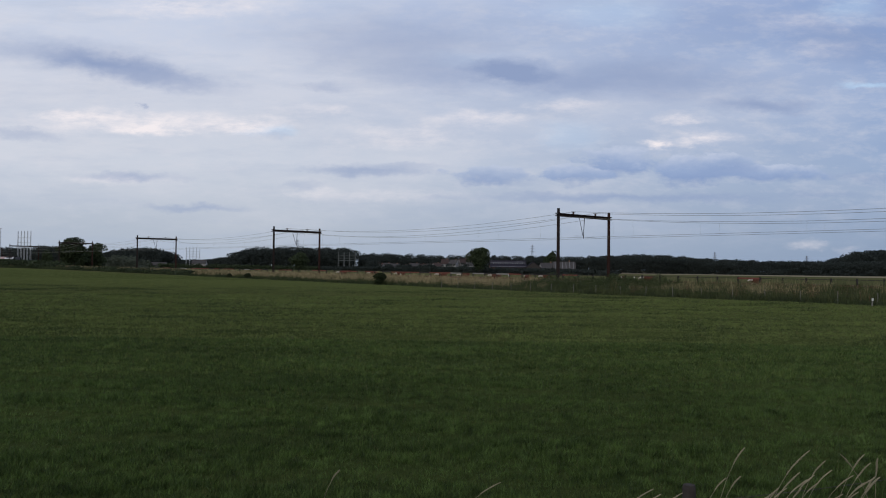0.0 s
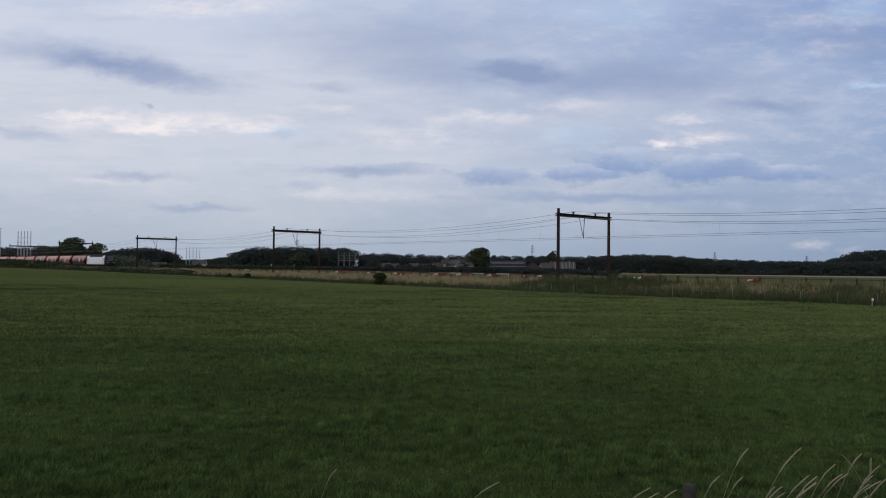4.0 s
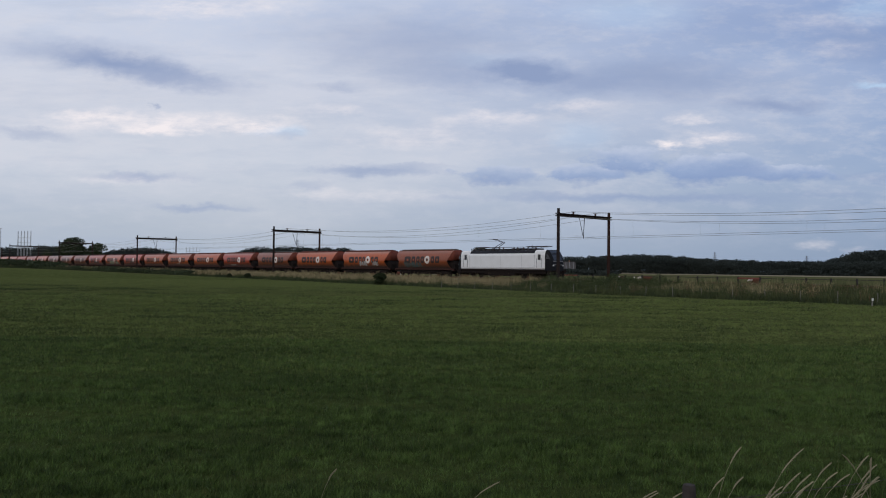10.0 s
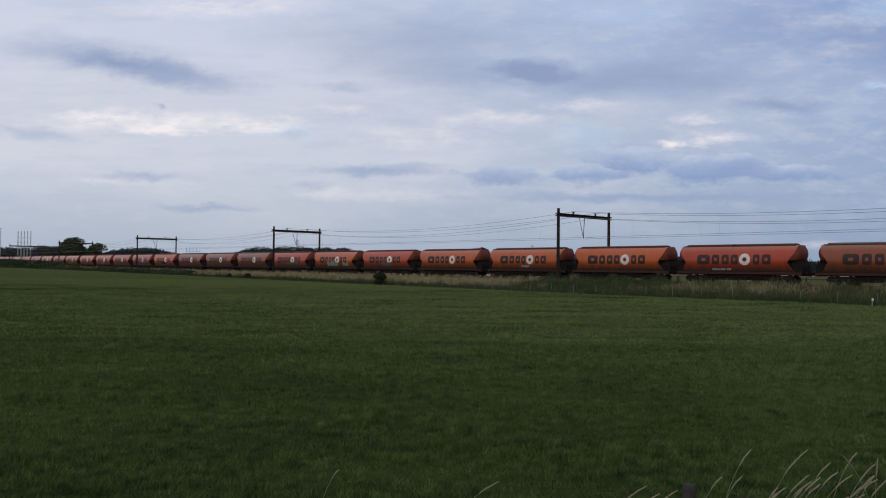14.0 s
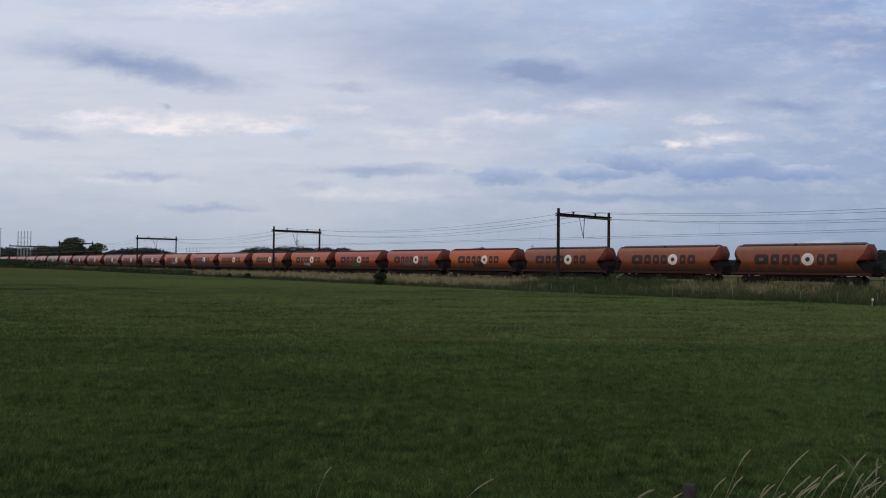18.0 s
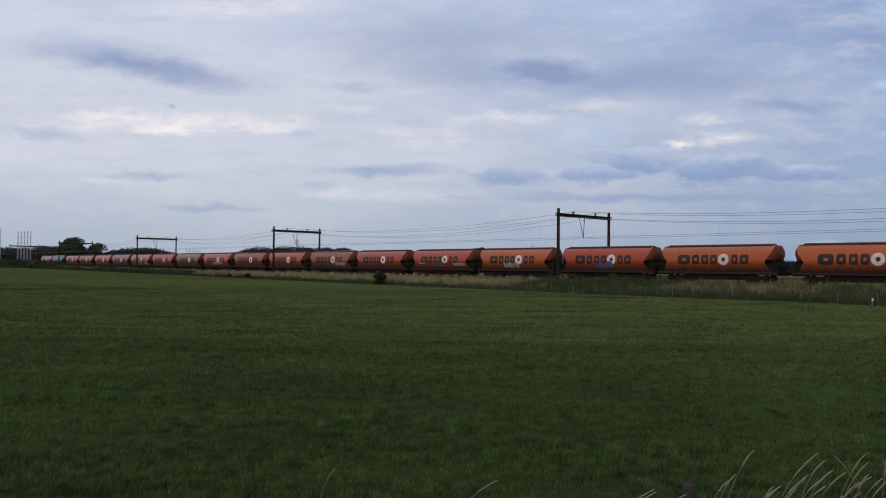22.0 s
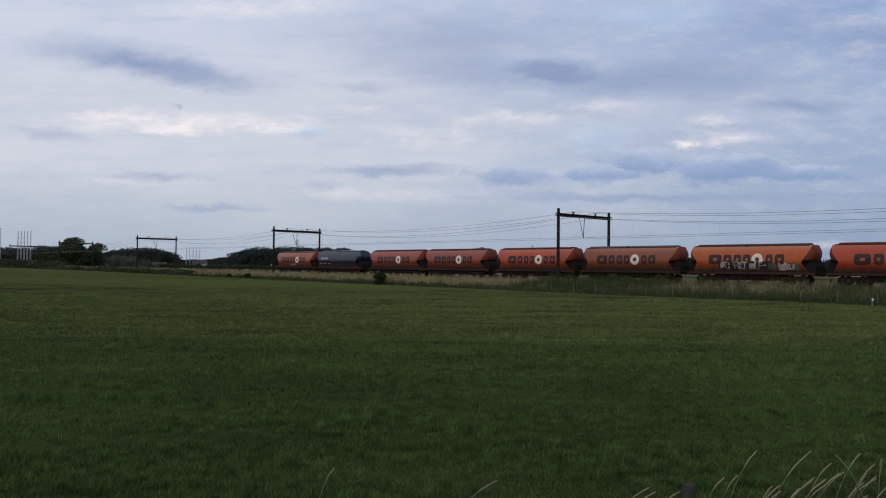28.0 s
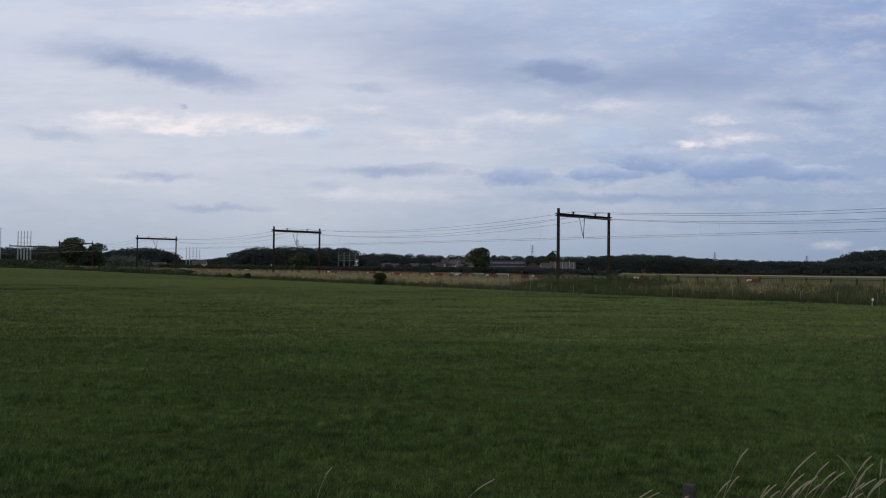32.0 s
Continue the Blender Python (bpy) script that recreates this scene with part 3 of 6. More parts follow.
HALF = [(1.05, 1.20), (1.22, 1.50), (1.40, 1.90), (1.47, 2.20), (1.48, 2.45), (1.46, 2.70), (1.40, 3.0), (1.31, 3.25), (1.17, 3.50), (1.0, 3.72), (0.84, 3.88), (0.70, 3.97)]


def section(shrink=0.0, z_from=0.0):
    pts = [(-(y - shrink), z) for y, z in HALF if z >= z_from]
    return pts + [(-y, z) for y, z in reversed(pts)]


def skin_y(z, gap=0.0):
    """The near side plate at height z."""
    for (y0, z0), (y1, z1) in zip(HALF, HALF[1:]):
        if z0 <= z <= z1:
            return -(y0 + (y1 - y0) * (z - z0) / (z1 - z0)) - gap
    return -HALF[-1][0]


def decal(x, z, outline, gap=0.006):
    """A flat outline (x, z) laid on the curved side plate."""
    return [(x + a, skin_y(z + b, gap), z + b) for a, b in outline]


def patch(s, x0, x1, z0, z1, gap=0.014, rows=4, lean=0.0):
    """A painted rectangle that follows the plate."""
    rings = []
    for k in range(rows + 1):
        z = z0 + (z1 - z0) * k / rows
        d = lean * (z - z0)
        rings.append([(x0 + d, skin_y(z, gap), z), (x1 + d, skin_y(z, gap), z)])
    base = len(s.v)
    for r in rings:
        s.v += r
    for k in range(rows):
        a = base + 2 * k
        s.f.append((a, a + 1, a + 3, a + 2))
    return s


def bogie(parent, x, name="bogie"):
    s = Shape()
    for y in (-1.0, 1.0):
        s.prism([(-1.25, 0.50), (-0.55, 0.42), (0.55, 0.42), (1.25, 0.50), (1.25, 0.66), (0.6, 0.78), (-0.6, 0.78), (-1.25, 0.66)], y - 0.06, y + 0.06)
        for a in (-0.9, 0.9):
            s.box(a - 0.16, y - 0.14, 0.34, a + 0.16, y + 0.14, 0.62, 0.03)
    s.box(-0.25, -1.0, 0.48, 0.25, 1.0, 0.86)
    b = part(name, s, UNDER, parent)
    b.location.x = x
    for a in (-0.9, 0.9):
        w = Shape()
        for y in (-0.75, 0.75):
            w.tube((a, y - 0.065, 0.46), (a, y + 0.065, 0.46), 0.46, n=20)
            w.tube((a, y - 0.10 * (1 if y > 0 else -1), 0.46), (a, y - 0.06 * (1 if y > 0 else -1), 0.46), 0.49, n=20)
        w.tube((a, -0.95, 0.46), (a, 0.95, 0.46), 0.08, n=8)
        part("wheelset", w, WHEEL, b)
    return b


def buffers(parent, half):
    for e in (-1, 1):
        for y in (-0.875, 0.875):
            s = Shape()
            s.tube((e * (half - 0.62), y, 1.05), (e * (half - 0.2), y, 1.05), 0.11, n=10)
            s.tube((e * (half - 0.2), y, 1.05), (e * (half - 0.04), y, 1.05), 0.075, n=10)
            s.tube((e * (half - 0.05), y, 1.05), (e * half, y, 1.05), 0.23, n=14)
            part("buffer", s, UNDER, parent)
        part("coupling", Shape().box(e * (half - 0.5) - 0.5, -0.06, 0.92, e * (half - 0.5) + 0.5, 0.06, 1.04, 0.02), UNDER, parent)


BODY = 6.55      # half the length of the tank


def body_end(z):
    """How far the side plates reach at height z: they draw in round the dished end to a waist, and out again below."""
    return float(np.interp(z, (1.2, 1.65, 2.2, 2.6, 3.0, 3.5, 3.95, 4.2), (BODY - 0.15, BODY - 0.5, BODY - 0.85, BODY - 0.66, BODY - 0.30, BODY - 0.10, BODY - 0.02, BODY)))


def end_crest(z):
    """How far the middle of the dished end reaches at height z."""
    return BODY + 0.36 - 0.42 * ((z - 3.05) / 0.95) ** 2


def make_wagon(tint, label, lettered=True):
    w = thing("hopper_wagon", Matrix(), label, "freight wagon", "hopper wagons of the train")
    paint = PAINTS[tint]
    sec = section()
    s = Shape()
    s.loft([[(k * body_end(z), y, z) for y, z in sec] for k in (-1, -0.97, -0.5, 0, 0.5, 0.97, 1)], caps=False, closed=False)
    tank = part("tank", s, paint, w, smooth=True)
    end_paint = END_SHADE if tint != "blue" else paint
    half = [(y - 0.02, z) for y, z in HALF]
    for e in (-1, 1):
        # the upper end plate is dished outwards, the lower one slopes in behind the ladder
        cols = [k / 5 - 1 for k in range(11)]
        s2 = Shape()
        rows = [(float(np.interp(z, [q[1] for q in half], [q[0] for q in half])), z) for z in (2.42, 2.6, 2.8, 3.0, 3.2, 3.4, 3.6, 3.8, 3.96)]
        s2.loft([[(e * (body_end(z) - 0.01 + (end_crest(z) - body_end(z)) * (1 - c * c) ** 0.42), c * y, z) for c in cols] + [(e * (body_end(z) - 0.06), c * y, z) for c in (1, -1)] for y, z in rows])
        part("end_wall", s2, end_paint, w, smooth=True)
        # the slope's near-black stands for the shade in the open recess
        s2 = Shape()
        rows = [(y, z) for y, z in half if z <= 2.46]
        s2.loft([[(e * (body_end(z) - 0.02), k, z) for k in (-y, y)] + [(e * (body_end(z) - 0.07), k, z) for k in (y, -y)] for y, z in rows])
        part("end_slope", s2, UNDER, w)
        lad = Shape()
        for y in (0.45, 0.85):
            lad.tube((e * (BODY + 0.52), y, 1.18), (e * (BODY + 0.50), y, 2.62), 0.022, n=5)
        for k in range(5):
            lad.tube((e * (BODY + 0.51 - 0.007 * k), 0.45, 1.4 + 0.26 * k), (e * (BODY + 0.51 - 0.007 * k), 0.85, 1.4 + 0.26 * k), 0.014, n=4)
        part("ladder", lad, UNDER, w)
        # solid dark block added below the dished end to close the see-through gap
        part("brake_cabinet", Shape().loft([[(e * (BODY - a), -y, z), (e * (BODY + c2), -y, z), (e * (BODY + c2), y, z), (e * (BODY - a), y, z)] for a, c2, y, z in ((0.75, 0.42, 0.95, 1.2), (0.8, 0.40, 0.95, 1.85), (0.8, 0.05, 0.9, 2.4))]), UNDER, w)
        for y in (-0.9, 1.0):
            part("end_post", Shape().box(e * (BODY + 0.02) - 0.05, y - 0.05, 1.15, e * (BODY + 0.02) + 0.05, y + 0.05, 2.5), UNDER, w)
        part("end_platform", Shape().box(e * (BODY + 0.35) - 0.42, -1.2, 1.16, e * (BODY + 0.35) + 0.42, 1.2, 1.21), UNDER, w)
    # roof hatch and its rim
    s = Shape()
    s.loft([[(x, -0.74, 3.95), (x, -0.64, 4.10), (x, -0.2, 4.17), (x, 0.2, 4.17), (x, 0.64, 4.10), (x, 0.74, 3.95)] for x in (-BODY + 0.55, BODY - 0.55)])
    roof = part("roof_hatch", s, {"brown": ROOF_GREY, "dull": ROOF_GREY, "blue": paint}.get(tint, RAIL_RED), w)
    for y in (-0.78, 0.78):
        part("hatch_rail", Shape().box(-BODY + 0.28, y - 0.05, 3.90, BODY - 0.28, y + 0.05, 4.01), RAIL_RED if tint != "blue" else paint, roof)
    s = Shape()
    for x in (-0.3,):
        s.box(x - 0.10, -0.84, 3.86, x + 0.10, -0.60, 4.12)
    part("hatch_latch", s, SOLE, roof)
    # frame
    s = Shape()
    for y in (-1.12, 1.12):
        s.box(-6.9, y - 0.09, 0.98, 6.9, y + 0.09, 1.22, 0.02)
    for e in (-1, 1):
        s.box(e * 6.85 - 0.12, -1.25, 0.85, e * 6.85 + 0.12, 1.25, 1.22)
    s.box(-6.8, -0.3, 0.95, 6.8, 0.3, 1.18)
    part("underframe", s, SOLE, w)
    for x in (-1.95, 1.95):
        s = Shape()
        s.loft([[(x - a, -b, z), (x + a, -b, z), (x + a, b, z), (x - a, b, z)] for a, b, z in ((1.15, 1.0, 1.2), (0.85, 0.95, 0.75), (0.45, 0.9, 0.40))])
        chute = part("discharge_chute", s, UNDER, w)
        part("chute_lever", Shape().box(x - 0.7, -1.14, 0.70, x + 0.7, -1.06, 0.78), UNDER, chute)
    # solid dark block added for the brake gear, filling the black band under the floor
    part("brake_gear", Shape().loft([[(x, y, z) for y, z in ((-0.8, 0.34), (0.8, 0.34), (1.0, 1.0), (-1.0, 1.0))] for x in (-3.4, 3.4)]), UNDER, w)
    for x in (-4.7, 4.7):
        bogie(w, x)
    buffers(w, 7.53)
    if lettered:
        # dark lettering is reduced to plain blocks; the white ring stands among them
        for x0, x1 in ((-4.29, -2.78), (-2.56, -1.66), (-1.41, -0.58), (-0.37, 0.44), (2.07, 2.81), (3.04, 3.99)):
            s = Shape()
            wide = (x1 - x0) / 2
            n = 28

            def loop(rx, rz):
                pts = []
                for k in range(n):
                    a = 2 * math.pi * k / n
                    c, q = math.cos(a), math.sin(a)
                    pts.append((rx * math.copysign(abs(c) ** 0.45, c), rz * math.copysign(abs(q) ** 0.45, q)))
                return decal((x0 + x1) / 2, 2.53, pts, 0.014)

            s.loft([loop(wide * f + 0.02 * (1 - f), 0.52 * f) for f in (0.30, 0.46, 0.64, 0.82, 1.0)], caps=False)
            part("marking_block", s, MARK_DARK, tank, "dark grey painted block")
        s = Shape()
        n = 28
        loops = []
        for r in (0.24, 0.33, 0.42, 0.51, 0.61):
            loops.append(decal(1.18, 2.53, [(r * math.cos(2 * math.pi * k / n), r * math.sin(2 * math.pi * k / n)) for k in range(n)], 0.020))
        s.loft(loops, caps=False)
        part("marking_ring", s, MARK_WHITE, tank, "white painted ring")
        s = Shape()
        s.add(decal(1.18, 2.53, [(0.16 * math.cos(2 * math.pi * k / 12), 0.16 * math.sin(2 * math.pi * k / 12)) for k in range(12)], 0.020), [tuple(range(12))])
        part("marking_dot", s, MARK_DARK, tank, "dark painted dot")
    return w


# time at which each wagon's ring passes the foot of the camera's square on the line
RING_TIMES = [13.305, 13.85, 14.398, 14.937, 15.482, 16.016, 16.554, 17.102, 17.639, 18.176, 18.713, 19.249, 19.786, 20.323, 20.861, 21.40, 21.939, 22.470, 23.019, 23.567,
              24.085, 24.626, 25.160, 25.700, 26.223, 26.768, 27.300, 27.833, 28.366, 28.900, 29.433, 29.966, 30.500, 31.051, 31.558, 32.139, 32.653]
TINTS = [{"o": "orange", "r": "red", "b": "brown", "u": "blue", "d": "dull", "m": "dim"}[k] for k in "boobrooororbbborrooororrdrmrbrobrmmud"]
LABELS = {"orange": "orange bulk hopper wagon with dark markings and a white ring", "red": "red-orange bulk hopper wagon with dark markings and a white ring",
          "brown": "grimy brownish-orange bulk hopper wagon with a white ring",
          "dull": "dull dark orange bulk hopper wagon with a sooty roof", "dim": "dull dark red bulk hopper wagon with a white ring", "blue": "dark blue bulk hopper wagon with small white markings"}
WAGONS = []


def make_train():
    first = {}
    for i, t in enumerate(RING_TIMES):
        tint = TINTS[i]
        if tint not in first:
            w = first[tint] = make_wagon(tint, LABELS[tint], tint != "blue")
        else:
            w = copy_thing(first[tint], Matrix())
        WAGONS.append((w, t + 1.12 / SPEED))


make_train()
SPRAY = {
    "pale": worn("pale_spray_paint", (0.36, 0.36, 0.345), (0.25, 0.15, 0.11), 0.7), "grey": worn("grey_spray_paint", (0.10, 0.10, 0.105), (0.2, 0.09, 0.05), 0.7),
    "teal": worn("teal_spray_paint", (0.05, 0.095, 0.095), (0.12, 0.06, 0.04), 0.7), "green": worn("green_spray_paint", (0.03, 0.16, 0.05), (0.05, 0.10, 0.04), 0.7),
    "mint": worn("mint_spray_paint", (0.24, 0.34, 0.26), (0.18, 0.17, 0.11), 0.7), "blue": worn("blue_spray_paint", (0.07, 0.09, 0.24), (0.10, 0.07, 0.12), 0.7),
    "black": worn("black_spray_paint", (0.015, 0.015, 0.015), (0.05, 0.03, 0.02), 0.7), "crimson": worn("crimson_spray_paint", (0.20, 0.02, 0.02), (0.15, 0.04, 0.03), 0.7)}
# wagon, from, to along it, from, to in height, colour
SCRAWLS = ((0, -4.3, -0.2, 1.38, 2.0, "teal"), (1, -1.3, 0.9, 1.45, 2.15, "pale"), (1, 2.4, 4.2, 1.5, 2.15, "pale"), (4, -2.6, -0.4, 1.35, 1.6, "pale"), (6, -0.4, 1.0, 1.5, 1.8, "pale"),
           (8, -1.2, 1.6, 1.5, 2.1, "grey"), (9, -2.0, 1.3, 1.38, 2.10, "mint"), (9, 2.8, 4.2, 1.45, 1.91, "mint"), (10, -1.2, 3.4, 1.55, 2.15, "grey"))
MORE_SCRAWLS = ((14, -1.0, 1.1, 1.45, 1.95, "black"), (15, -2.2, 0.4, 1.5, 2.2, "grey"), (15, 2.5, 4.1, 1.5, 2.2, "grey"), (16, -1.3, 1.3, 1.32, 1.85, "green"), (17, -1.5, 0.6, 1.4, 1.85, "pale"),
                (20, -1.2, 1.3, 1.4, 2.15, "blue"), (21, -1.6, 1.3, 1.4, 2.0, "pale"), (22, -4.9, -3.4, 1.85, 2.1, "pale"), (22, -1.6, 0.6, 1.38, 1.95, "teal"), (22, 0.6, 3.4, 1.36, 1.95, "crimson"), (22, 3.0, 5.6, 1.65, 2.05, "pale"), (24, -1.0, 0.3, 1.35, 2.1, "teal"), (24, 1.9, 4.6, 1.5, 2.0, "pale"))
LAST_SCRAWLS = ((27, -1.2, 3.2, 1.45, 1.95, "pale"), (30, -3.2, 2.4, 1.40, 2.2, "black"), (30, -3.0, 2.0, 1.45, 2.15, "pale"), (30, 2.3, 3.3, 1.35, 2.1, "teal"), (30, 3.4, 5.0, 1.4, 2.0, "pale"), (30, 4.7, 5.5, 1.35, 1.95, "teal"), (36, -1.3, 0.6, 1.45, 1.85, "pale"), (36, -5.7, -5.2, 2.45, 2.75, "pale"))


def spray_paint():
    """Sprayed scrawls, reduced to plain slanting bars."""
    pick = random.Random(9)
    for i, x0, x1, z0, z1, colour in SCRAWLS + MORE_SCRAWLS + LAST_SCRAWLS:
        tank = next(c for c in WAGONS[i][0].children if c.name.startswith("tank"))
        z1 += 0.25 if z1 - z0 > 0.45 else 0.05
        x = x0
        while x < x1 - 0.12:
            wide = 0.14 + 0.38 * pick.random() * (z1 - z0)
            low = z0 + (z1 - z0) * 0.22 * pick.random()
            high = z1 - (z1 - z0) * 0.30 * pick.random()
            part("spray_bar", patch(Shape(), x, x + wide, low, high, 0.022 + 0.006 * pick.random(), 5, (pick.random() - 0.5) * 0.5), SPRAY[colour], tank, colour + " sprayed bar")
            x += wide * (0.85 if colour in ("green", "black", "crimson") else 1.0) + 0.03 + 0.07 * pick.random()
    blue = next(c for c in WAGONS[35][0].children if c.name.startswith("tank"))
    for x0, x1, z0, z1 in ((-4.95, -4.45, 2.58, 2.98), (-4.2, -2.75, 2.62, 2.94), (-5.3, -4.9, 1.75, 2.0), (-4.5, -3.4, 1.82, 1.92), (-2.7, -2.0, 1.80, 1.95)):
        part("marking_bar", patch(Shape(), x0, x1, z0, z1, 0.02), SPRAY["pale"], blue, "small white painted bar")


spray_paint()

WHITE = worn("white_loco_paint", (0.78, 0.78, 0.79), (0.60, 0.59, 0.57), 0.4, 0.0, 0.9, amount=0.35, spread=0.0)
NOSE = worn("dark_grey_cab_paint", (0.010, 0.011, 0.015), (0.02, 0.02, 0.023), 0.5, 0.0, 1.0, gloss=0.15)
CAB_BLACK = worn("black_cab_paint", (0.008, 0.009, 0.012), (0.014, 0.014, 0.016), 0.45, 0.0, 1.0, gloss=0.10)
GLASS = worn("cab_glass", (0.012, 0.013, 0.016), (0.02, 0.02, 0.024), 0.14, 0.0, 1.0, gloss=0.6)
JOINT = worn("grey_panel_joint", (0.38, 0.38, 0.39), (0.28, 0.27, 0.27), 0.6)
LAMP = worn("headlamp_lens", (0.6, 0.6, 0.58), (0.5, 0.5, 0.48), 0.15)


def make_loco():
    c = thing("electric_locomotive", Matrix(), "white electric locomotive with dark grey cab noses, pantograph raised", "locomotive")
    # cross-section of the body
    sec = [(-1.40, 1.25), (-1.50, 1.40), (-1.50, 3.15), (-1.36, 3.62), (-1.10, 3.82), (1.10, 3.82), (1.36, 3.62), (1.50, 3.15), (1.50, 1.40), (1.40, 1.25)]
    low = [(-1.40, 1.25), (-1.50, 1.40), (-1.50, 3.10), (-1.42, 3.36), (-1.15, 3.40), (1.15, 3.40), (1.42, 3.36), (1.50, 3.10), (1.50, 1.40), (1.40, 1.25)]
    part("body", Shape().loft([[(x, y, z) for y, z in low] for x in (-6.2, 6.2)]), WHITE, c)
    for e in (-1, 1):
        cab = part("cab", Shape().loft([[(e * x, y, z) for y, z in sec] for x in (6.2, 8.03)]), WHITE, c)
        profile = ((8.03, 1.0, 3.82), (8.16, 0.985, 3.80), (8.30, 0.96, 3.71), (8.44, 0.925, 3.56), (8.56, 0.885, 3.37), (8.68, 0.845, 3.14), (8.79, 0.81, 2.90), (8.88, 0.78, 2.66), (8.95, 0.755, 2.42), (9.0, 0.73, 2.12), (9.02, 0.70, 1.8))
        nose = part("nose", Shape().loft([[(e * x, y * k, 1.0 + (z - 1.25) * (top - 1.0) / (3.82 - 1.25)) for y, z in sec] for x, k, top in profile]), CAB_BLACK, c)
        s = Shape()
        s.loft([[(e * (x + 0.012), q * k, top + 0.012) for q in (-1.05, -0.5, 0.0, 0.5, 1.05)] for x, k, top in profile[2:9]], caps=False, closed=False)
        part("windscreen", s, GLASS, nose)
        for y in (-1, 1):
            s = Shape()
            s.loft([[(e * 8.16, y * 1.493, 2.62), (e * 8.16, y * 1.44, 3.26)], [(e * 8.50, y * 1.40, 2.62), (e * 8.42, y * 1.41, 3.16)], [(e * 8.72, y * 1.335, 2.56), (e * 8.60, y * 1.35, 2.98)]], caps=False, closed=False)
            part("side_window", s, GLASS, nose)
            part("lamp_band", Shape().box(e * 8.985, y * 0.72 - 0.26, 1.84, e * 9.03, y * 0.72 + 0.26, 1.90), JOINT, nose)
        part("nose_band", Shape().box(e * 8.93, -0.95, 2.30, e * 8.99, 0.95, 2.36), JOINT, nose)
        for y in (-0.95, 0.95):
            part("headlamp", Shape().box(e * 8.97, y - 0.13, 1.70, e * 9.04, y + 0.13, 1.82), LAMP, nose)
        part("apron", Shape().loft([[(e * x, y, z) for y, z in ((-1.3, 0.35), (1.3, 0.35), (1.35, 1.1), (-1.35, 1.1))] for x in (8.3, 8.95)]), UNDER, c)
        for y in (-1.508, 1.508):
            q = 7.05
            door = part("cab_door", Shape().box(e * q - 0.33, y - 0.004, 1.5, e * q + 0.33, y + 0.004, 3.35), WHITE, cab)
            part("door_window", Shape().box(e * q - 0.24, y - 0.012, 2.5, e * q + 0.24, y + 0.012, 3.2), GLASS, door)
            for d in (-0.42, 0.42):
                part("grab_rail", Shape().tube((e * q + d, y * 1.03, 1.5), (e * q + d, y * 1.03, 2.7), 0.02, n=5), STEEL_DARK, door)
    # dark sill and roof strip
    part("sill", Shape().box(-8.1, -1.46, 0.98, 8.1, 1.46, 1.25, 0.05), UNDER, c)
    s = Shape()
    s.loft([[(x, -1.38, 3.38), (x, -1.22, 3.72), (x, -0.7, 3.86), (x, 0.7, 3.86), (x, 1.22, 3.72), (x, 1.38, 3.38)] for x in (-6.2, 6.2)])
    roof = part("roof", s, NOSE, c)
    for x in (-3.9, 0.0, 3.9):
        part("panel_joint", Shape().box(x - 0.010, -1.506, 1.42, x + 0.010, -1.498, 3.1), JOINT, c)
    for x in (-6.2, 6.2):
        part("panel_joint", Shape().box(x - 0.02, -1.508, 1.40, x + 0.02, -1.499, 3.15), JOINT, c)
    part("waist_line", Shape().box(-6.15, -1.507, 1.46, 6.15, -1.499, 1.49), JOINT, c)
    for x, w_, h in ((-4.6, 0.8, 0.22), (-2.2, 0.5, 0.2), (0.3, 0.9, 0.18), (2.6, 0.5, 0.24), (5.0, 0.8, 0.2)):
        part("roof_box", Shape().box(x - w_, -0.8, 3.84, x + w_, 0.8, 3.86 + h, 0.06), NOSE, roof)
    for k in range(13):
        x = -5.8 + 0.95 * k
        part("roof_fitting", Shape().box(x - 0.22, -1.02, 3.78, x + 0.20, -0.78, 3.93 + 0.09 * math.sin(5 * k) + 0.09, 0.03), STEEL_DARK, roof)
    for x in (-5.9, -5.2, -1.2, -0.4, 1.6, 2.3, 3.4, 4.2, 5.6):
        s = Shape()
        s.tube((x, -0.55, 3.86), (x, -0.55, 4.22), 0.07, n=8).tube((x, -0.55, 3.95), (x, -0.55, 4.0), 0.11, n=8).tube((x, -0.55, 4.08), (x, -0.55, 4.13), 0.11, n=8)
        part("roof_insulator", s, INSUL, roof)
    part("busbar", Shape().tube((-6.3, -0.55, 4.24), (7.6, -0.55, 4.24), 0.035, n=6), STEEL_DARK, roof)
    # pantographs: one raised near the rear, the others folded
    s = Shape()
    for y in (-0.35, 0.35):
        s.tube((-2.4, y, 4.22), (-0.9, y * 0.6, 4.92), 0.045, n=6)
        s.tube((-0.9, y * 0.6, 4.92), (-2.7, y * 0.8, 5.42), 0.035, n=6)
    s.tube((-2.7, -0.6, 5.44), (-2.7, 0.6, 5.44), 0.04, n=6).tube((-3.1, -0.75, 5.44), (-3.1, 0.75, 5.44), 0.03, n=6)
    s.tube((-3.1, -0.4, 5.42), (-2.7, -0.4, 5.42), 0.02, n=5).tube((-3.1, 0.4, 5.42), (-2.7, 0.4, 5.42), 0.02, n=5)
    s.box(-3.2, -0.5, 4.16, -1.9, 0.5, 4.22)
    part("raised_pantograph", s, STEEL_DARK, c)
    for x in (-5.2, 5.0, 6.6):
        s = Shape()
        for y in (-0.4, 0.4):
            s.tube((x - 1.0, y, 4.20), (x + 0.9, y, 4.27), 0.035, n=6)
            s.tube((x - 0.95, y * 0.8, 4.31), (x + 0.9, y * 0.8, 4.33), 0.03, n=6)
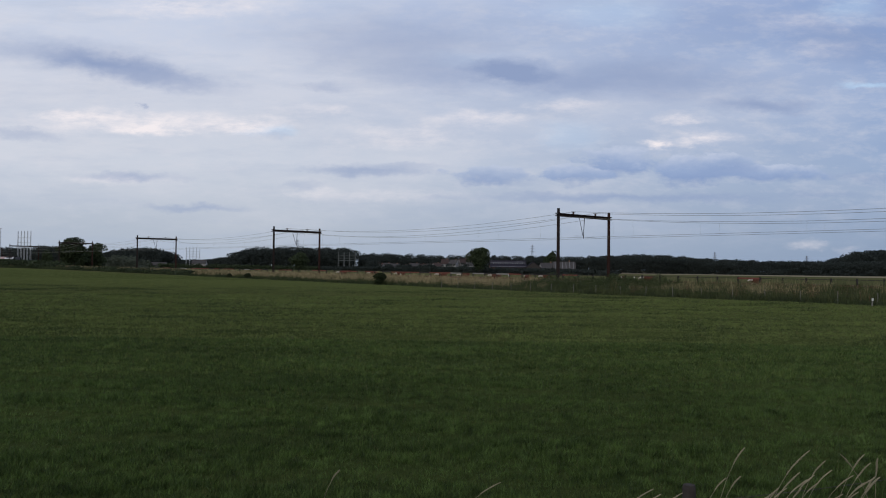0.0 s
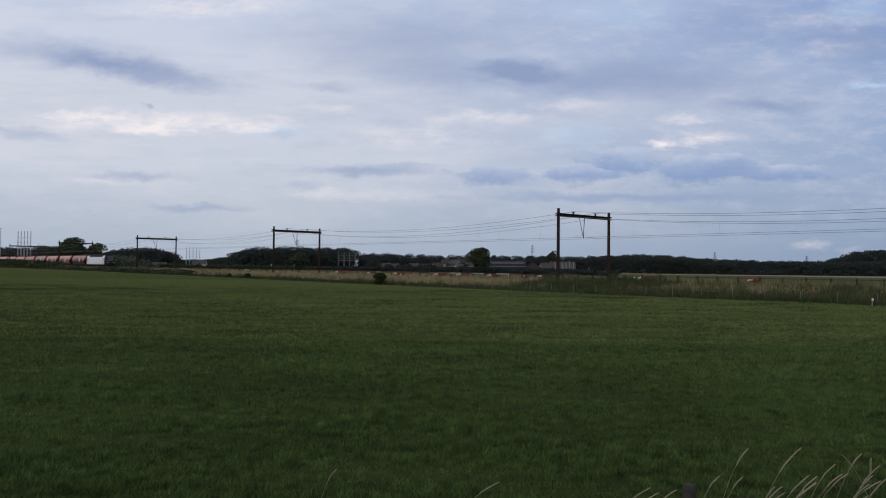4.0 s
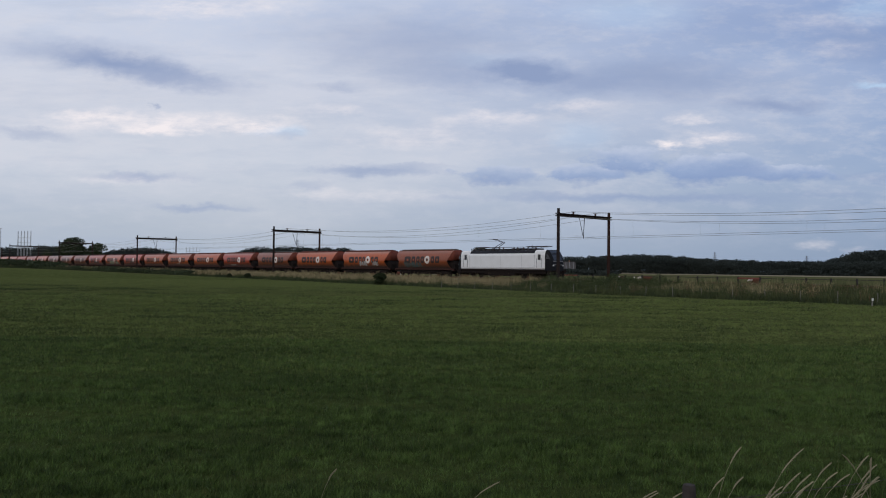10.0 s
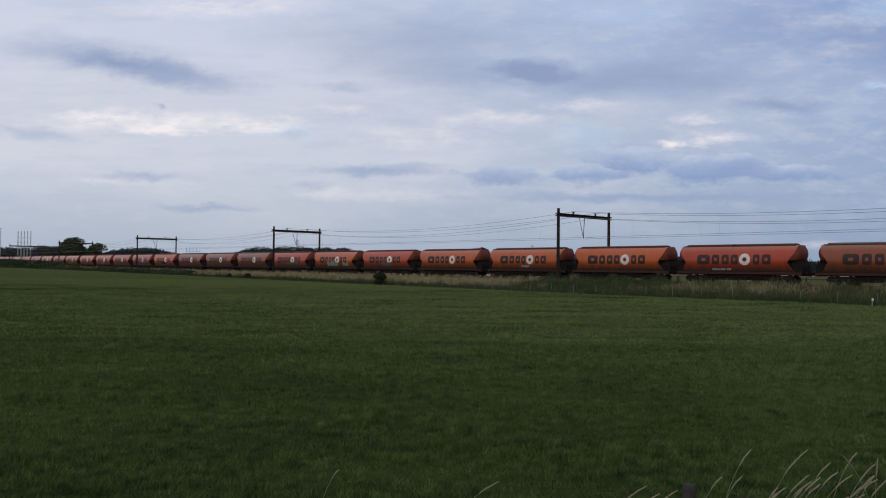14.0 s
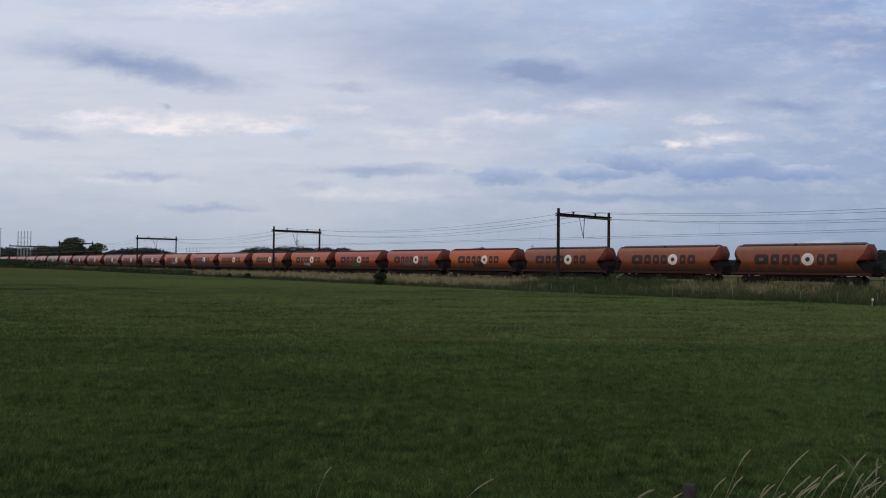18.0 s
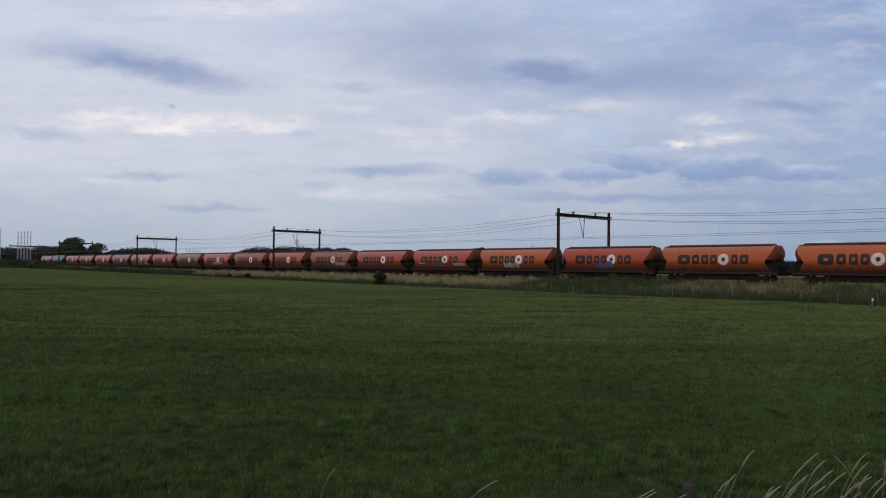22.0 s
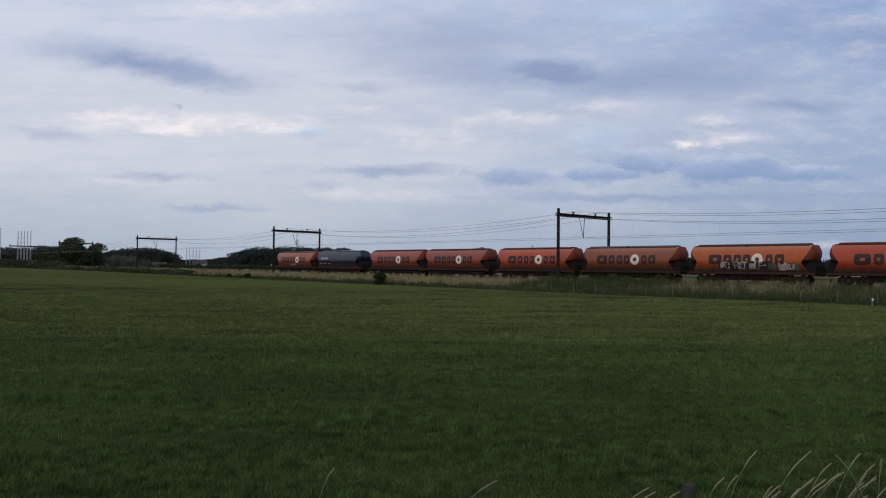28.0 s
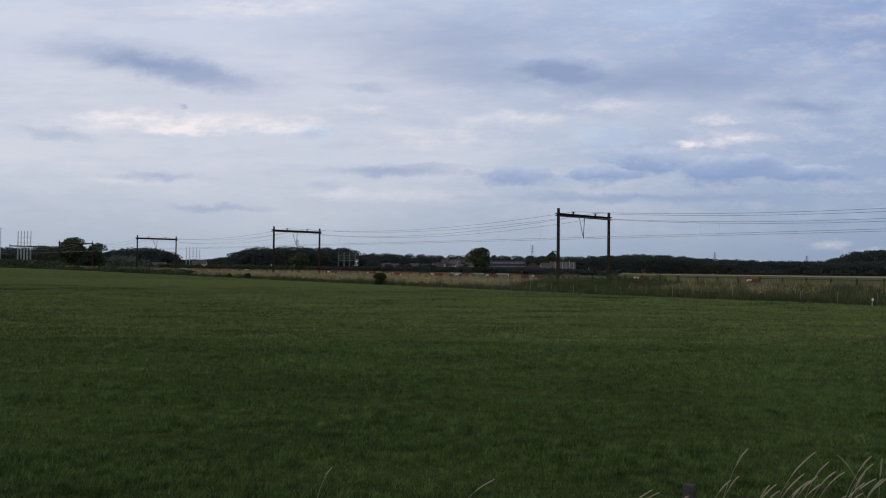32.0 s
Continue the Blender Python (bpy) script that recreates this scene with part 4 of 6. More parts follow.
        for d in (-0.95, -0.6, 0.9):
            s.tube((x + d, -0.7, 4.33), (x + d, 0.7, 4.33), 0.03, n=6)
        part("folded_pantograph", s, STEEL_DARK, c)
    for x in (-4.85, 4.85):
        b = bogie(c, x)
        b.scale = (1.25, 1.05, 1.1)
        b.location.z = 0.0
    # solid dark box added to close the gaps in the black bogie band
    part("side_skirt", Shape().box(-8.1, -1.36, 0.62, 8.1, 1.36, 0.99, 0.08), UNDER, c)
    part("transformer_box", Shape().box(-2.6, -1.40, 0.30, 2.6, 1.40, 0.985, 0.1), UNDER, c)
    part("battery_box", Shape().box(-3.3, -1.38, 0.5, -2.7, 1.38, 0.98, 0.05), UNDER, c)
    buffers(c, 9.49)
    return c


LOCO = make_loco()


# ---- scenery: places by bearing (sideways per metre ahead) and distance ahead ----
def ahead(u, d, z=0.0):
    return Vector((u * d, d, z))


rng = np.random.default_rng(11)


def leaf_faces(centres, size, spread=0.35, out=None, loose=0.55):
    """One small triangle for each centre, lying across the way out of its clump, or turned at random."""
    n = len(centres)
    if out is None:
        a = rng.normal(size=(n, 3))
    else:
        face = out + rng.normal(size=(n, 3)) * loose
        face /= np.linalg.norm(face, axis=1, keepdims=True)
        a = np.cross(face, rng.normal(size=(n, 3)))
    a /= np.linalg.norm(a, axis=1, keepdims=True) + 1e-9
    b = np.cross(a, rng.normal(size=(n, 3))) if out is None else np.cross(a, face)
    b /= np.linalg.norm(b, axis=1, keepdims=True) + 1e-9
    s = size * (1 - spread + 2 * spread * rng.random((n, 1)))
    v = np.empty((n, 3, 3))
    v[:, 0] = centres + a * s
    v[:, 1] = centres - a * s * 0.6 + b * s * 0.8
    v[:, 2] = centres - a * s * 0.6 - b * s * 0.8
    return v.reshape(-1, 3), np.arange(3 * n).reshape(-1, 3)


def crown_points(n, height, radius, low, lumps):
    """Leaf places in an uneven crown, lumps round a stem between low and height, and the way out of each."""
    mid, half = (height + low) / 2, (height - low) / 2
    c = rng.normal(size=(lumps, 3))
    c /= np.linalg.norm(c, axis=1, keepdims=True)
    c *= 0.66 * rng.random((lumps, 1)) ** 0.35
    r = 0.30 + 0.20 * rng.random(lumps)
    k = rng.integers(0, lumps, n)
    d = rng.normal(size=(n, 3))
    d[:, 2] = np.where(rng.random(n) < 0.75, np.abs(d[:, 2]), d[:, 2])
    d /= np.linalg.norm(d, axis=1, keepdims=True)
    p = c[k] + d * r[k, None] * (0.78 + 0.24 * rng.random((n, 1)))
    p[:, 2] /= np.percentile(p[:, 2], 99)
    p[:, :2] /= np.percentile(np.abs(p[:, :2]), 98)
    p[:, 2] = np.clip(p[:, 2], -1.1, 1.1)
    return p * np.array([radius, radius, half]) + np.array([0, 0, mid]), d


def broad_tree(name, place, height, radius, leaf=0.30, n=5000, low=1.2, mat=None, label="", lumps=26):
    """A tapered trunk with limbs under a crown of many leaves."""
    t = thing(name, Matrix.Translation(place), label, "tree")
    s = Shape()
    r = 0.035 * height * 0.5 + 0.06
    pts = [Vector((0, 0, -0.2)), Vector((0.05 * radius, 0.02, low)), Vector((-0.03 * radius, 0.05, height * 0.5)), Vector((0.02, 0, height * 0.82))]
    for i in range(3):
        s.tube(pts[i], pts[i + 1], r * (1 - 0.28 * i), r * (0.72 - 0.28 * i), 8)
    part("trunk", s, BARK, t)
    for i in range(6):
        a = 2 * math.pi * (i + rng.random() * 0.5) / 6
        z = height * (0.25 + 0.35 * rng.random())
        q = Vector((math.cos(a) * radius * 0.62, math.sin(a) * radius * 0.62, z + height * 0.22))
        part("limb", Shape().tube((0, 0, z), q, r * 0.4, r * 0.12, 6), BARK, t)
    p, d = crown_points(n, height, radius, low, lumps)
    v, f = leaf_faces(p, leaf, 0.35, d, 0.8)
    ob = new("crown", raw_mesh("crown", v, f, mat or LEAF))
    ob.parent = t
    return t


def woods(name, rows, label, mat, step=5.0, deep=3, gap=7.0, per=1500, leaf=0.37, width=5.6):
    """A belt of trees. rows: bearing, distance, height along its front."""
    pts, out = [], []
    for (u0, d0, h0), (u1, d1, h1) in zip(rows, rows[1:]):
        a, b = ahead(u0, d0), ahead(u1, d1)
        k = max(1, int((b - a).length / step))
        for i in range(k):
            t = (i + rng.random() * 0.7) / k
            h = h0 + (h1 - h0) * t
            p = a.lerp(b, t)
            for j in range(deep):
                back = j * gap + rng.random() * 2.5
                hh = h * (0.94 + 0.09 * rng.random()) * (0.94 if j == 0 else 1.0)
                q, way = crown_points(per, hh, width * (0.9 + 0.6 * rng.random()), hh * 0.12, 12)
                out.append(way)
                off = p.normalized() * back
                pts.append(q + np.array([p.x + off.x + rng.normal() * 1.5, p.y + off.y, 0.0]))
                if j < 2:
                    # undergrowth and shaded inner leaves close the belt below
                    m = per // 2
                    q = np.stack([(rng.random(m) * 2 - 1) * step * 0.8, rng.normal(size=m) * 1.2, rng.random(m) * hh * (0.45 + 0.3 * j)], axis=1)
                    pts.append(q + np.array([p.x + off.x, p.y + off.y - 0.5, 0.0]))
                    out.append(rng.normal(size=(m, 3)))
    v, f = leaf_faces(np.concatenate(pts), leaf, 0.35, np.concatenate(out), 0.8)
    return tagged(new(name, raw_mesh(name, v, f, mat)), label, "woods", kind="stuff")


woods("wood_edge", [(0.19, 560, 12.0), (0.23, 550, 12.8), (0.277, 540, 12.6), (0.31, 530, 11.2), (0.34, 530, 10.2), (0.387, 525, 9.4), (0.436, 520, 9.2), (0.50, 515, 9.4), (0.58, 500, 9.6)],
      "long dark belt of broad-leaved trees behind the mown field", LEAF_HAZY, deep=4)
woods("tall_wood", [(0.488, 585, 11.0), (0.505, 580, 14.5), (0.522, 575, 17.6), (0.545, 575, 18.2), (0.60, 570, 18.6)], "taller dark wood rising behind the tree belt", LEAF_HAZY, step=3.6, deep=4, leaf=0.50)
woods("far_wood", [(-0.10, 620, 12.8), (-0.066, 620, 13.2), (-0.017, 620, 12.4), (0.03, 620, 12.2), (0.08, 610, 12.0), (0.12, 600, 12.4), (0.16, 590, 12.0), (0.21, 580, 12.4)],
      "far dark wood behind farm buildings", LEAF_HAZY, deep=2)
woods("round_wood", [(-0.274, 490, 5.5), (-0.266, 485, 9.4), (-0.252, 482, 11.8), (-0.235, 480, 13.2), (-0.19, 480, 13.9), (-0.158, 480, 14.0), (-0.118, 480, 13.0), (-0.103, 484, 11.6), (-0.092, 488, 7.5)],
      "dense dark wood with an even rounded outline", LEAF_HAZY, step=4.5, deep=4)
woods("low_wood", [(-0.42, 490, 10.0), (-0.395, 485, 12.0), (-0.37, 480, 12.8), (-0.352, 480, 11.8), (-0.334, 485, 7.6)], "dark domed wood behind the line", LEAF_HAZY, step=3.4)
woods("field_trees", [(-0.60, 520, 12.6), (-0.545, 510, 12.2), (-0.515, 500, 12.4), (-0.497, 500, 13.2), (-0.484, 490, 12.2), (-0.44, 480, 10.4), (-0.42, 480, 10.4)], "straggling dark trees beyond the railway", LEAF_HAZY)
woods("distant_trees", [(-0.345, 700, 7.2), (-0.30, 700, 7.6), (-0.262, 690, 7.5)], "low distant trees round a village", LEAF_HAZY, deep=2)
woods("hedge", [(-0.15, 437, 2.4), (-0.10, 410, 2.5), (-0.05, 386, 2.8), (0.02, 355, 2.9), (0.10, 326, 2.6), (0.17, 304, 2.4), (0.215, 292, 1.8)], "dark clipped hedgerow beyond the tracks", LEAF_HAZY, step=2.0, deep=2, gap=1.5, per=160, leaf=0.34, width=1.6)
woods("hedge_bank", [(-0.62, 450, 4.6), (-0.50, 450, 4.0), (-0.42, 450, 4.2), (-0.36, 450, 3.2), (-0.30, 450, 3.0), (-0.24, 450, 2.8), (-0.15, 438, 2.4)], "dark bushy bank beyond the tracks", LEAF, step=3.0, deep=2, gap=2.0, per=220, leaf=0.38, width=2.2)
woods("thicket", [(-0.483, 242, 2.6), (-0.50, 254, 3.0), (-0.53, 282, 3.5), (-0.56, 321, 4.0), (-0.60, 381, 4.4)], "dark thicket between the meadow and the line", LEAF, step=2.5, deep=2, gap=2.0, per=260, leaf=0.28, width=2.0)
woods("low_thicket", [(-0.483, 242, 2.2), (-0.455, 222, 1.7), (-0.44, 213, 1.9), (-0.40, 194, 1.5), (-0.36, 178, 1.4), (-0.31, 161, 1.2)], "low dark scrub along the verge", LEAF, step=3.0, deep=1, per=220, leaf=0.2, width=1.6)
woods("willow_scrub", [(-0.425, 345, 5.2), (-0.405, 342, 6.6), (-0.385, 340, 5.4), (-0.372, 340, 3.6)], "grey-green willow scrub", LEAF_PALE, step=3.5, deep=2, per=700, leaf=0.24, width=2.6)

woods("village_trees", [(-0.10, 540, 4.4), (-0.06, 540, 4.9), (-0.03, 540, 4.6), (0.0, 535, 5.4), (0.03, 535, 6.0)], "low dark trees round the village houses", LEAF_HAZY, step=6.0, deep=1, per=300, leaf=0.6, width=3.0)

woods("wood_foot_shrubs", [(0.36, 508, 3.6), (0.42, 505, 4.4), (0.47, 503, 3.8), (0.55, 500, 4.2)], "rounded shrubs along the foot of the wood", LEAF_HAZY, step=9.0, deep=1, per=420, leaf=0.4, width=3.2)

broad_tree("broadleaf_tree", ahead(-0.463, 318), 12.2, 6.0, 0.34, 11000, 0.8, LEAF, "large dark broad-leaved tree beyond the tracks")
broad_tree("broadleaf_tree", ahead(-0.434, 326), 10.4, 3.5, 0.34, 5000, 0.6, LEAF, "smaller dark tree beside the large one")
broad_tree("broadleaf_tree", ahead(-0.446, 330), 8.2, 2.6, 0.40, 2600, 0.6, LEAF, "smaller dark tree beside the large one")
broad_tree("broadleaf_tree", ahead(0.0455, 330), 10.5, 4.4, 0.30, 7000, 0.4, LEAF, "round dark tree beside the farm buildings")
broad_tree("broadleaf_tree", ahead(0.135, 400), 10.8, 3.8, 0.38, 3600, 0.6, LEAF, "dark tree behind the farm barn")
broad_tree("broadleaf_tree", ahead(-0.180, 420), 9.4, 4.4, 0.40, 3600, 0.3, LEAF, "dark green tree standing before the round wood")
broad_tree("broadleaf_tree", ahead(-0.497, 400), 9.0, 2.4, 0.42, 1800, 0.6, LEAF, "slim dark tree beyond the railway")


# ---- buildings ----
BRICK = worn("dull_brick_wall", (0.20, 0.12, 0.09), (0.12, 0.08, 0.07), 0.9, 0.0, 0.8)
RENDER = worn("pale_house_wall", (0.34, 0.325, 0.31), (0.20, 0.19, 0.18), 0.9, 0.0, 0.5)
ROOF_DARK = worn("dark_barn_roof", (0.026, 0.024, 0.036), (0.045, 0.04, 0.045), 0.9, 0.0, 0.5, gloss=0.04)
ROOF_PALE = worn("pale_tiled_roof", (0.070, 0.065, 0.064), (0.045, 0.042, 0.04), 0.9, 0.0, 0.7, gloss=0.06)
ROOF_RED = worn("dull_red_roof", (0.060, 0.042, 0.038), (0.045, 0.034, 0.03), 0.9, 0.0, 0.7, gloss=0.06)
RIB_GREY = worn("grey_roof_rib", (0.20, 0.20, 0.205), (0.13, 0.13, 0.13), 0.8)
WHITE_TRIM = worn("white_trim", (0.46, 0.46, 0.48), (0.3, 0.3, 0.31), 0.6)
PANE = worn("window_glass", (0.03, 0.035, 0.04), (0.05, 0.05, 0.055), 0.12)


def house(u, d, long_, deep, eaves, ridge, label, wall=None, roof=None, turn=0.0, windows=3, category="house", name="house", storeys=1):
    h = thing(name, Matrix.Translation(ahead(u, d)) @ pose(0, 0, 0, 0, 0, turn), label, category)
    a, b = long_ / 2, deep / 2
    s = Shape()
    s.loft([[(x, -b, -0.3), (x, b, -0.3), (x, b, eaves), (x, 0, ridge), (x, -b, eaves)] for x in (-a, a)])
    body = part("wall", s, wall or BRICK, h)
    s = Shape()
    k = (ridge - eaves) / b
    for e in (-1, 1):
        o = 0.35
        s.add([(x, e * (b + o), eaves - k * o + z) for x in (-a - 0.3, a + 0.3) for z in (0.06, 0.22)] + [(x, 0, ridge + z) for x in (-a - 0.3, a + 0.3) for z in (0.06, 0.22)],
              [(0, 2, 3, 1), (4, 5, 7, 6), (0, 1, 5, 4), (2, 6, 7, 3), (0, 4, 6, 2), (1, 3, 7, 5)])
    top = part("roof", s, roof or ROOF_DARK, h)
    part("ridge_cap", Shape().box(-a - 0.3, -0.16, ridge + 0.16, a + 0.3, 0.16, ridge + 0.30), roof or ROOF_DARK, top)
    for f in range(storeys):
        for i in range(windows):
            x = -a + long_ * (i + 0.5) / windows
            z = 0.9 + 2.7 * f
            w = part("window", Shape().box(x - 0.6, -b - 0.05, z, x + 0.6, -b + 0.02, z + 1.2), WHITE_TRIM, h)
            part("pane", Shape().box(x - 0.5, -b - 0.07, z + 0.1, x + 0.5, -b - 0.04, z + 1.1), PANE, w)
    if name == "house":
        part("chimney", Shape().box(a * 0.5 - 0.3, -0.3, ridge - 0.5, a * 0.5 + 0.3, 0.3, ridge + 0.8), BRICK, top)
    return h


shed = house(0.081, 352, 15.4, 11.0, 2.9, 5.7, "long low dark farm shed with pale strips along its roof", BRICK, ROOF_DARK, 0, 5, "shed", "farm_shed")
for z, y, h2 in ((5.42, -0.55, 0.20), (4.30, -2.75, 0.62), (3.05, -5.25, 0.22)):
    strip_ = part("roof_strip", Shape().box(-7.4, y - 0.10, z - 0.1, 7.4, y + 0.10, z + h2), WHITE_TRIM, shed, "white roof-light strip")
    if h2 > 0.5:
        for k in range(14):
            x = -6.9 + 1.06 * k
            part("pane", Shape().box(x - 0.40, y - 0.13, z + 0.16, x + 0.40, y - 0.09, z + h2 - 0.08), PANE, strip_)
house(0.113, 348, 8.0, 9.4, 1.8, 5.2, "dark gabled wooden barn", STEEL_DARK, ROOF_DARK, 86, 0, "barn", "barn")
house(0.131, 356, 6.2, 7.0, 2.7, 4.9, "small farmhouse with a pale roof", RENDER, ROOF_PALE, 8, 2)
h = house(0.152, 348, 9.2, 7.6, 2.5, 5.4, "farmhouse with grey ribs down its dull roof", BRICK, ROOF_PALE, -6, 3)
for k in range(6):
    x = -3.9 + 1.56 * k
    part("roof_rib", Shape().loft([[(x - 0.09, y, z), (x + 0.09, y, z), (x + 0.09, y, z + 0.34), (x - 0.09, y, z + 0.34)] for y, z in ((-4.0, 2.36), (-0.1, 5.30))]), RIB_GREY, h)
VILLAGE = [(-0.078, 545, 5, 4.6), (-0.060, 548, 6, 4.8), (-0.044, 550, 5, 4.4), (-0.035, 546, 6, 5.2), (-0.008, 545, 5, 5.6), (0.034, 548, 5, 6.4), (-0.085, 560, 7, 5.4), (-0.070, 565, 6, 5.2), (-0.027, 570, 7, 4.8), (-0.014, 565, 6, 5.0), (0.003, 560, 5, 8.4), (0.014, 555, 5, 8.0), (0.026, 560, 7, 8.8), (-0.305, 600, 10, 6.0), (-0.275, 610, 9, 6.4), (-0.26, 600, 8, 5.6)]
for i, (u, d, w, r) in enumerate(VILLAGE):
    house(u, d, w, 8, r * 0.62, r, "far pale village house among trees", RENDER, (ROOF_RED, ROOF_PALE)[i % 2], (i * 37) % 50 - 25, 2, storeys=2 if r > 8 else 1)
house(-0.356, 455, 8, 6, 2.2, 3.6, "low white shed below the domed wood", WHITE_TRIM, ROOF_PALE, 5, 2, "shed", "white_shed")


# ---- masts ----
MAST_GREY = worn("dull_grey_mast", (0.15, 0.16, 0.16), (0.10, 0.105, 0.105), 0.8, 0.0, 1.0)


def gantry_yard(u, d, width, height, poles=4, steel=GREY_TRUSS):
    g = thing("switchyard_gantry", Matrix.Translation(ahead(u, d)), "pale grey steel gantry of tall slim masts beyond the line", "gantry", "switchyard gantries")
    for i in range(poles):
        x = width * (i / (poles - 1) - 0.5)
        s = Shape()
        for e in (-1, 1):
            s.tube((x + e * 0.35, 0, -0.3), (x + e * 0.10, 0, height), 0.10, 0.08, 5)
        mast = part("mast", s, steel, g)
        b = Shape()
        for k in range(9):
            z0, z1 = height * k / 9, height * (k + 1) / 9
            w0, w1 = 0.35 - 0.25 * k / 9, 0.35 - 0.25 * (k + 1) / 9
            b.tube((x - w0, 0, z0), (x + w1, 0, z1), 0.035, n=4)
        part("bracing", b, steel, mast)
    for z in (0.55, 0.68, 0.81):
        part("cross_beam", Shape().box(-width / 2, -0.10, height * z - 0.10, width / 2, 0.10, height * z + 0.10), steel, g)
    return g


gantry_yard(-0.5255, 400, 6.4, 18.6, 5)
gantry_yard(-0.3135, 600, 10.2, 15.8, 5)
gantry_yard(-0.1205, 460, 9.6, 10.8, 4, MAST_GREY)


def lamp_mast(u, d, height):
    g = thing("tall_mast", Matrix.Translation(ahead(u, d)), "tall slim grey mast", "mast")
    part("pole", Shape().tube((0, 0, -0.3), (0, 0, height), 0.16, 0.10, 8), GREY_TRUSS, g)
    part("head", Shape().box(-0.5, -0.12, height, 0.5, 0.12, height + 0.15), GREY_TRUSS, g)


lamp_mast(-0.5555, 330, 16.6)


def pylon(u, d, height):
    g = thing("power_pylon", Matrix.Translation(ahead(u, d)), "distant grey lattice power pylon", "pylon", "distant pylons")
    w = height * 0.07
    s = Shape()
    for ex in (-1, 1):
        for ey in (-1, 1):
            s.tube((ex * w, ey * w, 0), (ex * w * 0.15, ey * w * 0.15, height), 0.30, 0.22, 4)
    for k in range(8):
        z0, z1 = height * k / 8, height * (k + 1) / 8
        a0, a1 = w * (1 - 0.85 * k / 8), w * (1 - 0.85 * (k + 1) / 8)
        s.tube((-a0, -a0, z0), (a1, -a1, z1), 0.18, n=4).tube((a0, -a0, z0), (-a1, -a1, z1), 0.18, n=4)
    part("tower", s, GREY_TRUSS, g)
    for z, l in ((0.72, 0.16), (0.84, 0.13), (0.94, 0.10)):
        part("cross_arm", Shape().loft([[(x, -0.3, height * z), (x, 0.3, height * z), (x, 0.0, height * z + q)] for x, q in ((-height * l, 0.2), (0, 1.2), (height * l, 0.2))]), GREY_TRUSS, g)


pylon(0.112, 1500, 48)
pylon(0.341, 1500, 38)
pylon(0.4565, 1500, 33)
pylon(-0.1825, 1500, 53)


# ---- verge between meadow and line ----
def embank_z(y):
    ys, zs = (55.0, 70.0, 73.5, 76.2, 87.8, 92.0), (0.0, 0.0, 0.30, 0.52, 0.52, 0.0)
    return np.interp(y, ys, zs)


def to_world(x, y, z):
    off = np.array([bend(a)[0] for a in x])
    c, s = math.cos(radians(TURN)), math.sin(radians(TURN))
    yy = y + off
    return np.stack([c * x - s * yy, s * x + c * yy, z], axis=1)


def tuft_mesh(x, y, base, height, width, bend_=0.35):
    """Leaning blades at railway axes x, y."""
    n = len(x)
    p = to_world(x, y, base)
    a = rng.random(n) * 2 * math.pi
    side = np.stack([np.cos(a), np.sin(a), np.zeros(n)], axis=1) * (width / 2)[:, None]
    lean = np.stack([rng.normal(size=n), rng.normal(size=n), np.zeros(n)], axis=1) * (height * bend_)[:, None]
    up = np.array([0, 0, 1.0])
    v = np.empty((n, 3, 3))
    v[:, 0] = p - side
    v[:, 1] = p + side
    v[:, 2] = p + lean + up * height[:, None]
    return v.reshape(-1, 3), np.arange(3 * n).reshape(-1, 3)


def rise(x):
    t = np.clip((-x - 80.0) / 220.0, 0, 1)
    return 0.65 * t * t * (3 - 2 * t)


def waves(x, y, k):
    return np.sin(x * 0.31 * k + 1.3) * np.sin(y * 0.57 * k + x * 0.13 * k) + 0.5 * np.sin(x * 0.83 * k + y * 0.4 * k + 2.0)


def edge_y(x):
    """Where the meadow ends, in railway axes."""
    return np.interp(-x, (-40, 45, 85, 130, 200, 420), (56.2, 57.4, 61.2, 65.5, 68.0, 69.0))


def verge(name, n, y0, y1, x0, x1, h0, h1, mat, label, w=0.035, lean=0.3, pick=None):
    """Growth between two shares of the strip from the meadow's end to the ballast."""
    t = rng.random(n) ** 1.5
    x = x1 - (x1 - x0) * t
    e = edge_y(x)
    y = e + (76.6 - e) * (y0 + (y1 - y0) * rng.random(n))
    keep = rng.random(n) < 0.65 + 0.35 * waves(x, y, 0.8)
    if pick is not None:
        keep &= pick(x, y)
    x, y = x[keep], y[keep]
    m = len(x)
    far = np.clip(-x / 80.0, 0.8, 4.0)
    h = (h0 + (h1 - h0) * rng.random(m)) * (0.85 + 0.22 * waves(x, y, 0.45))
    v, f = tuft_mesh(x, y, embank_z(y) + rise(x) * (y < 73) - 0.03, np.maximum(h, 0.15), w * far * (0.6 + 0.8 * rng.random(m)), lean)
    return tagged(new(name, raw_mesh(name, v, f, mat)), label, "grass", kind="stuff")


def brush_zone(x, y):
    return (x > -64) & (x < -46)


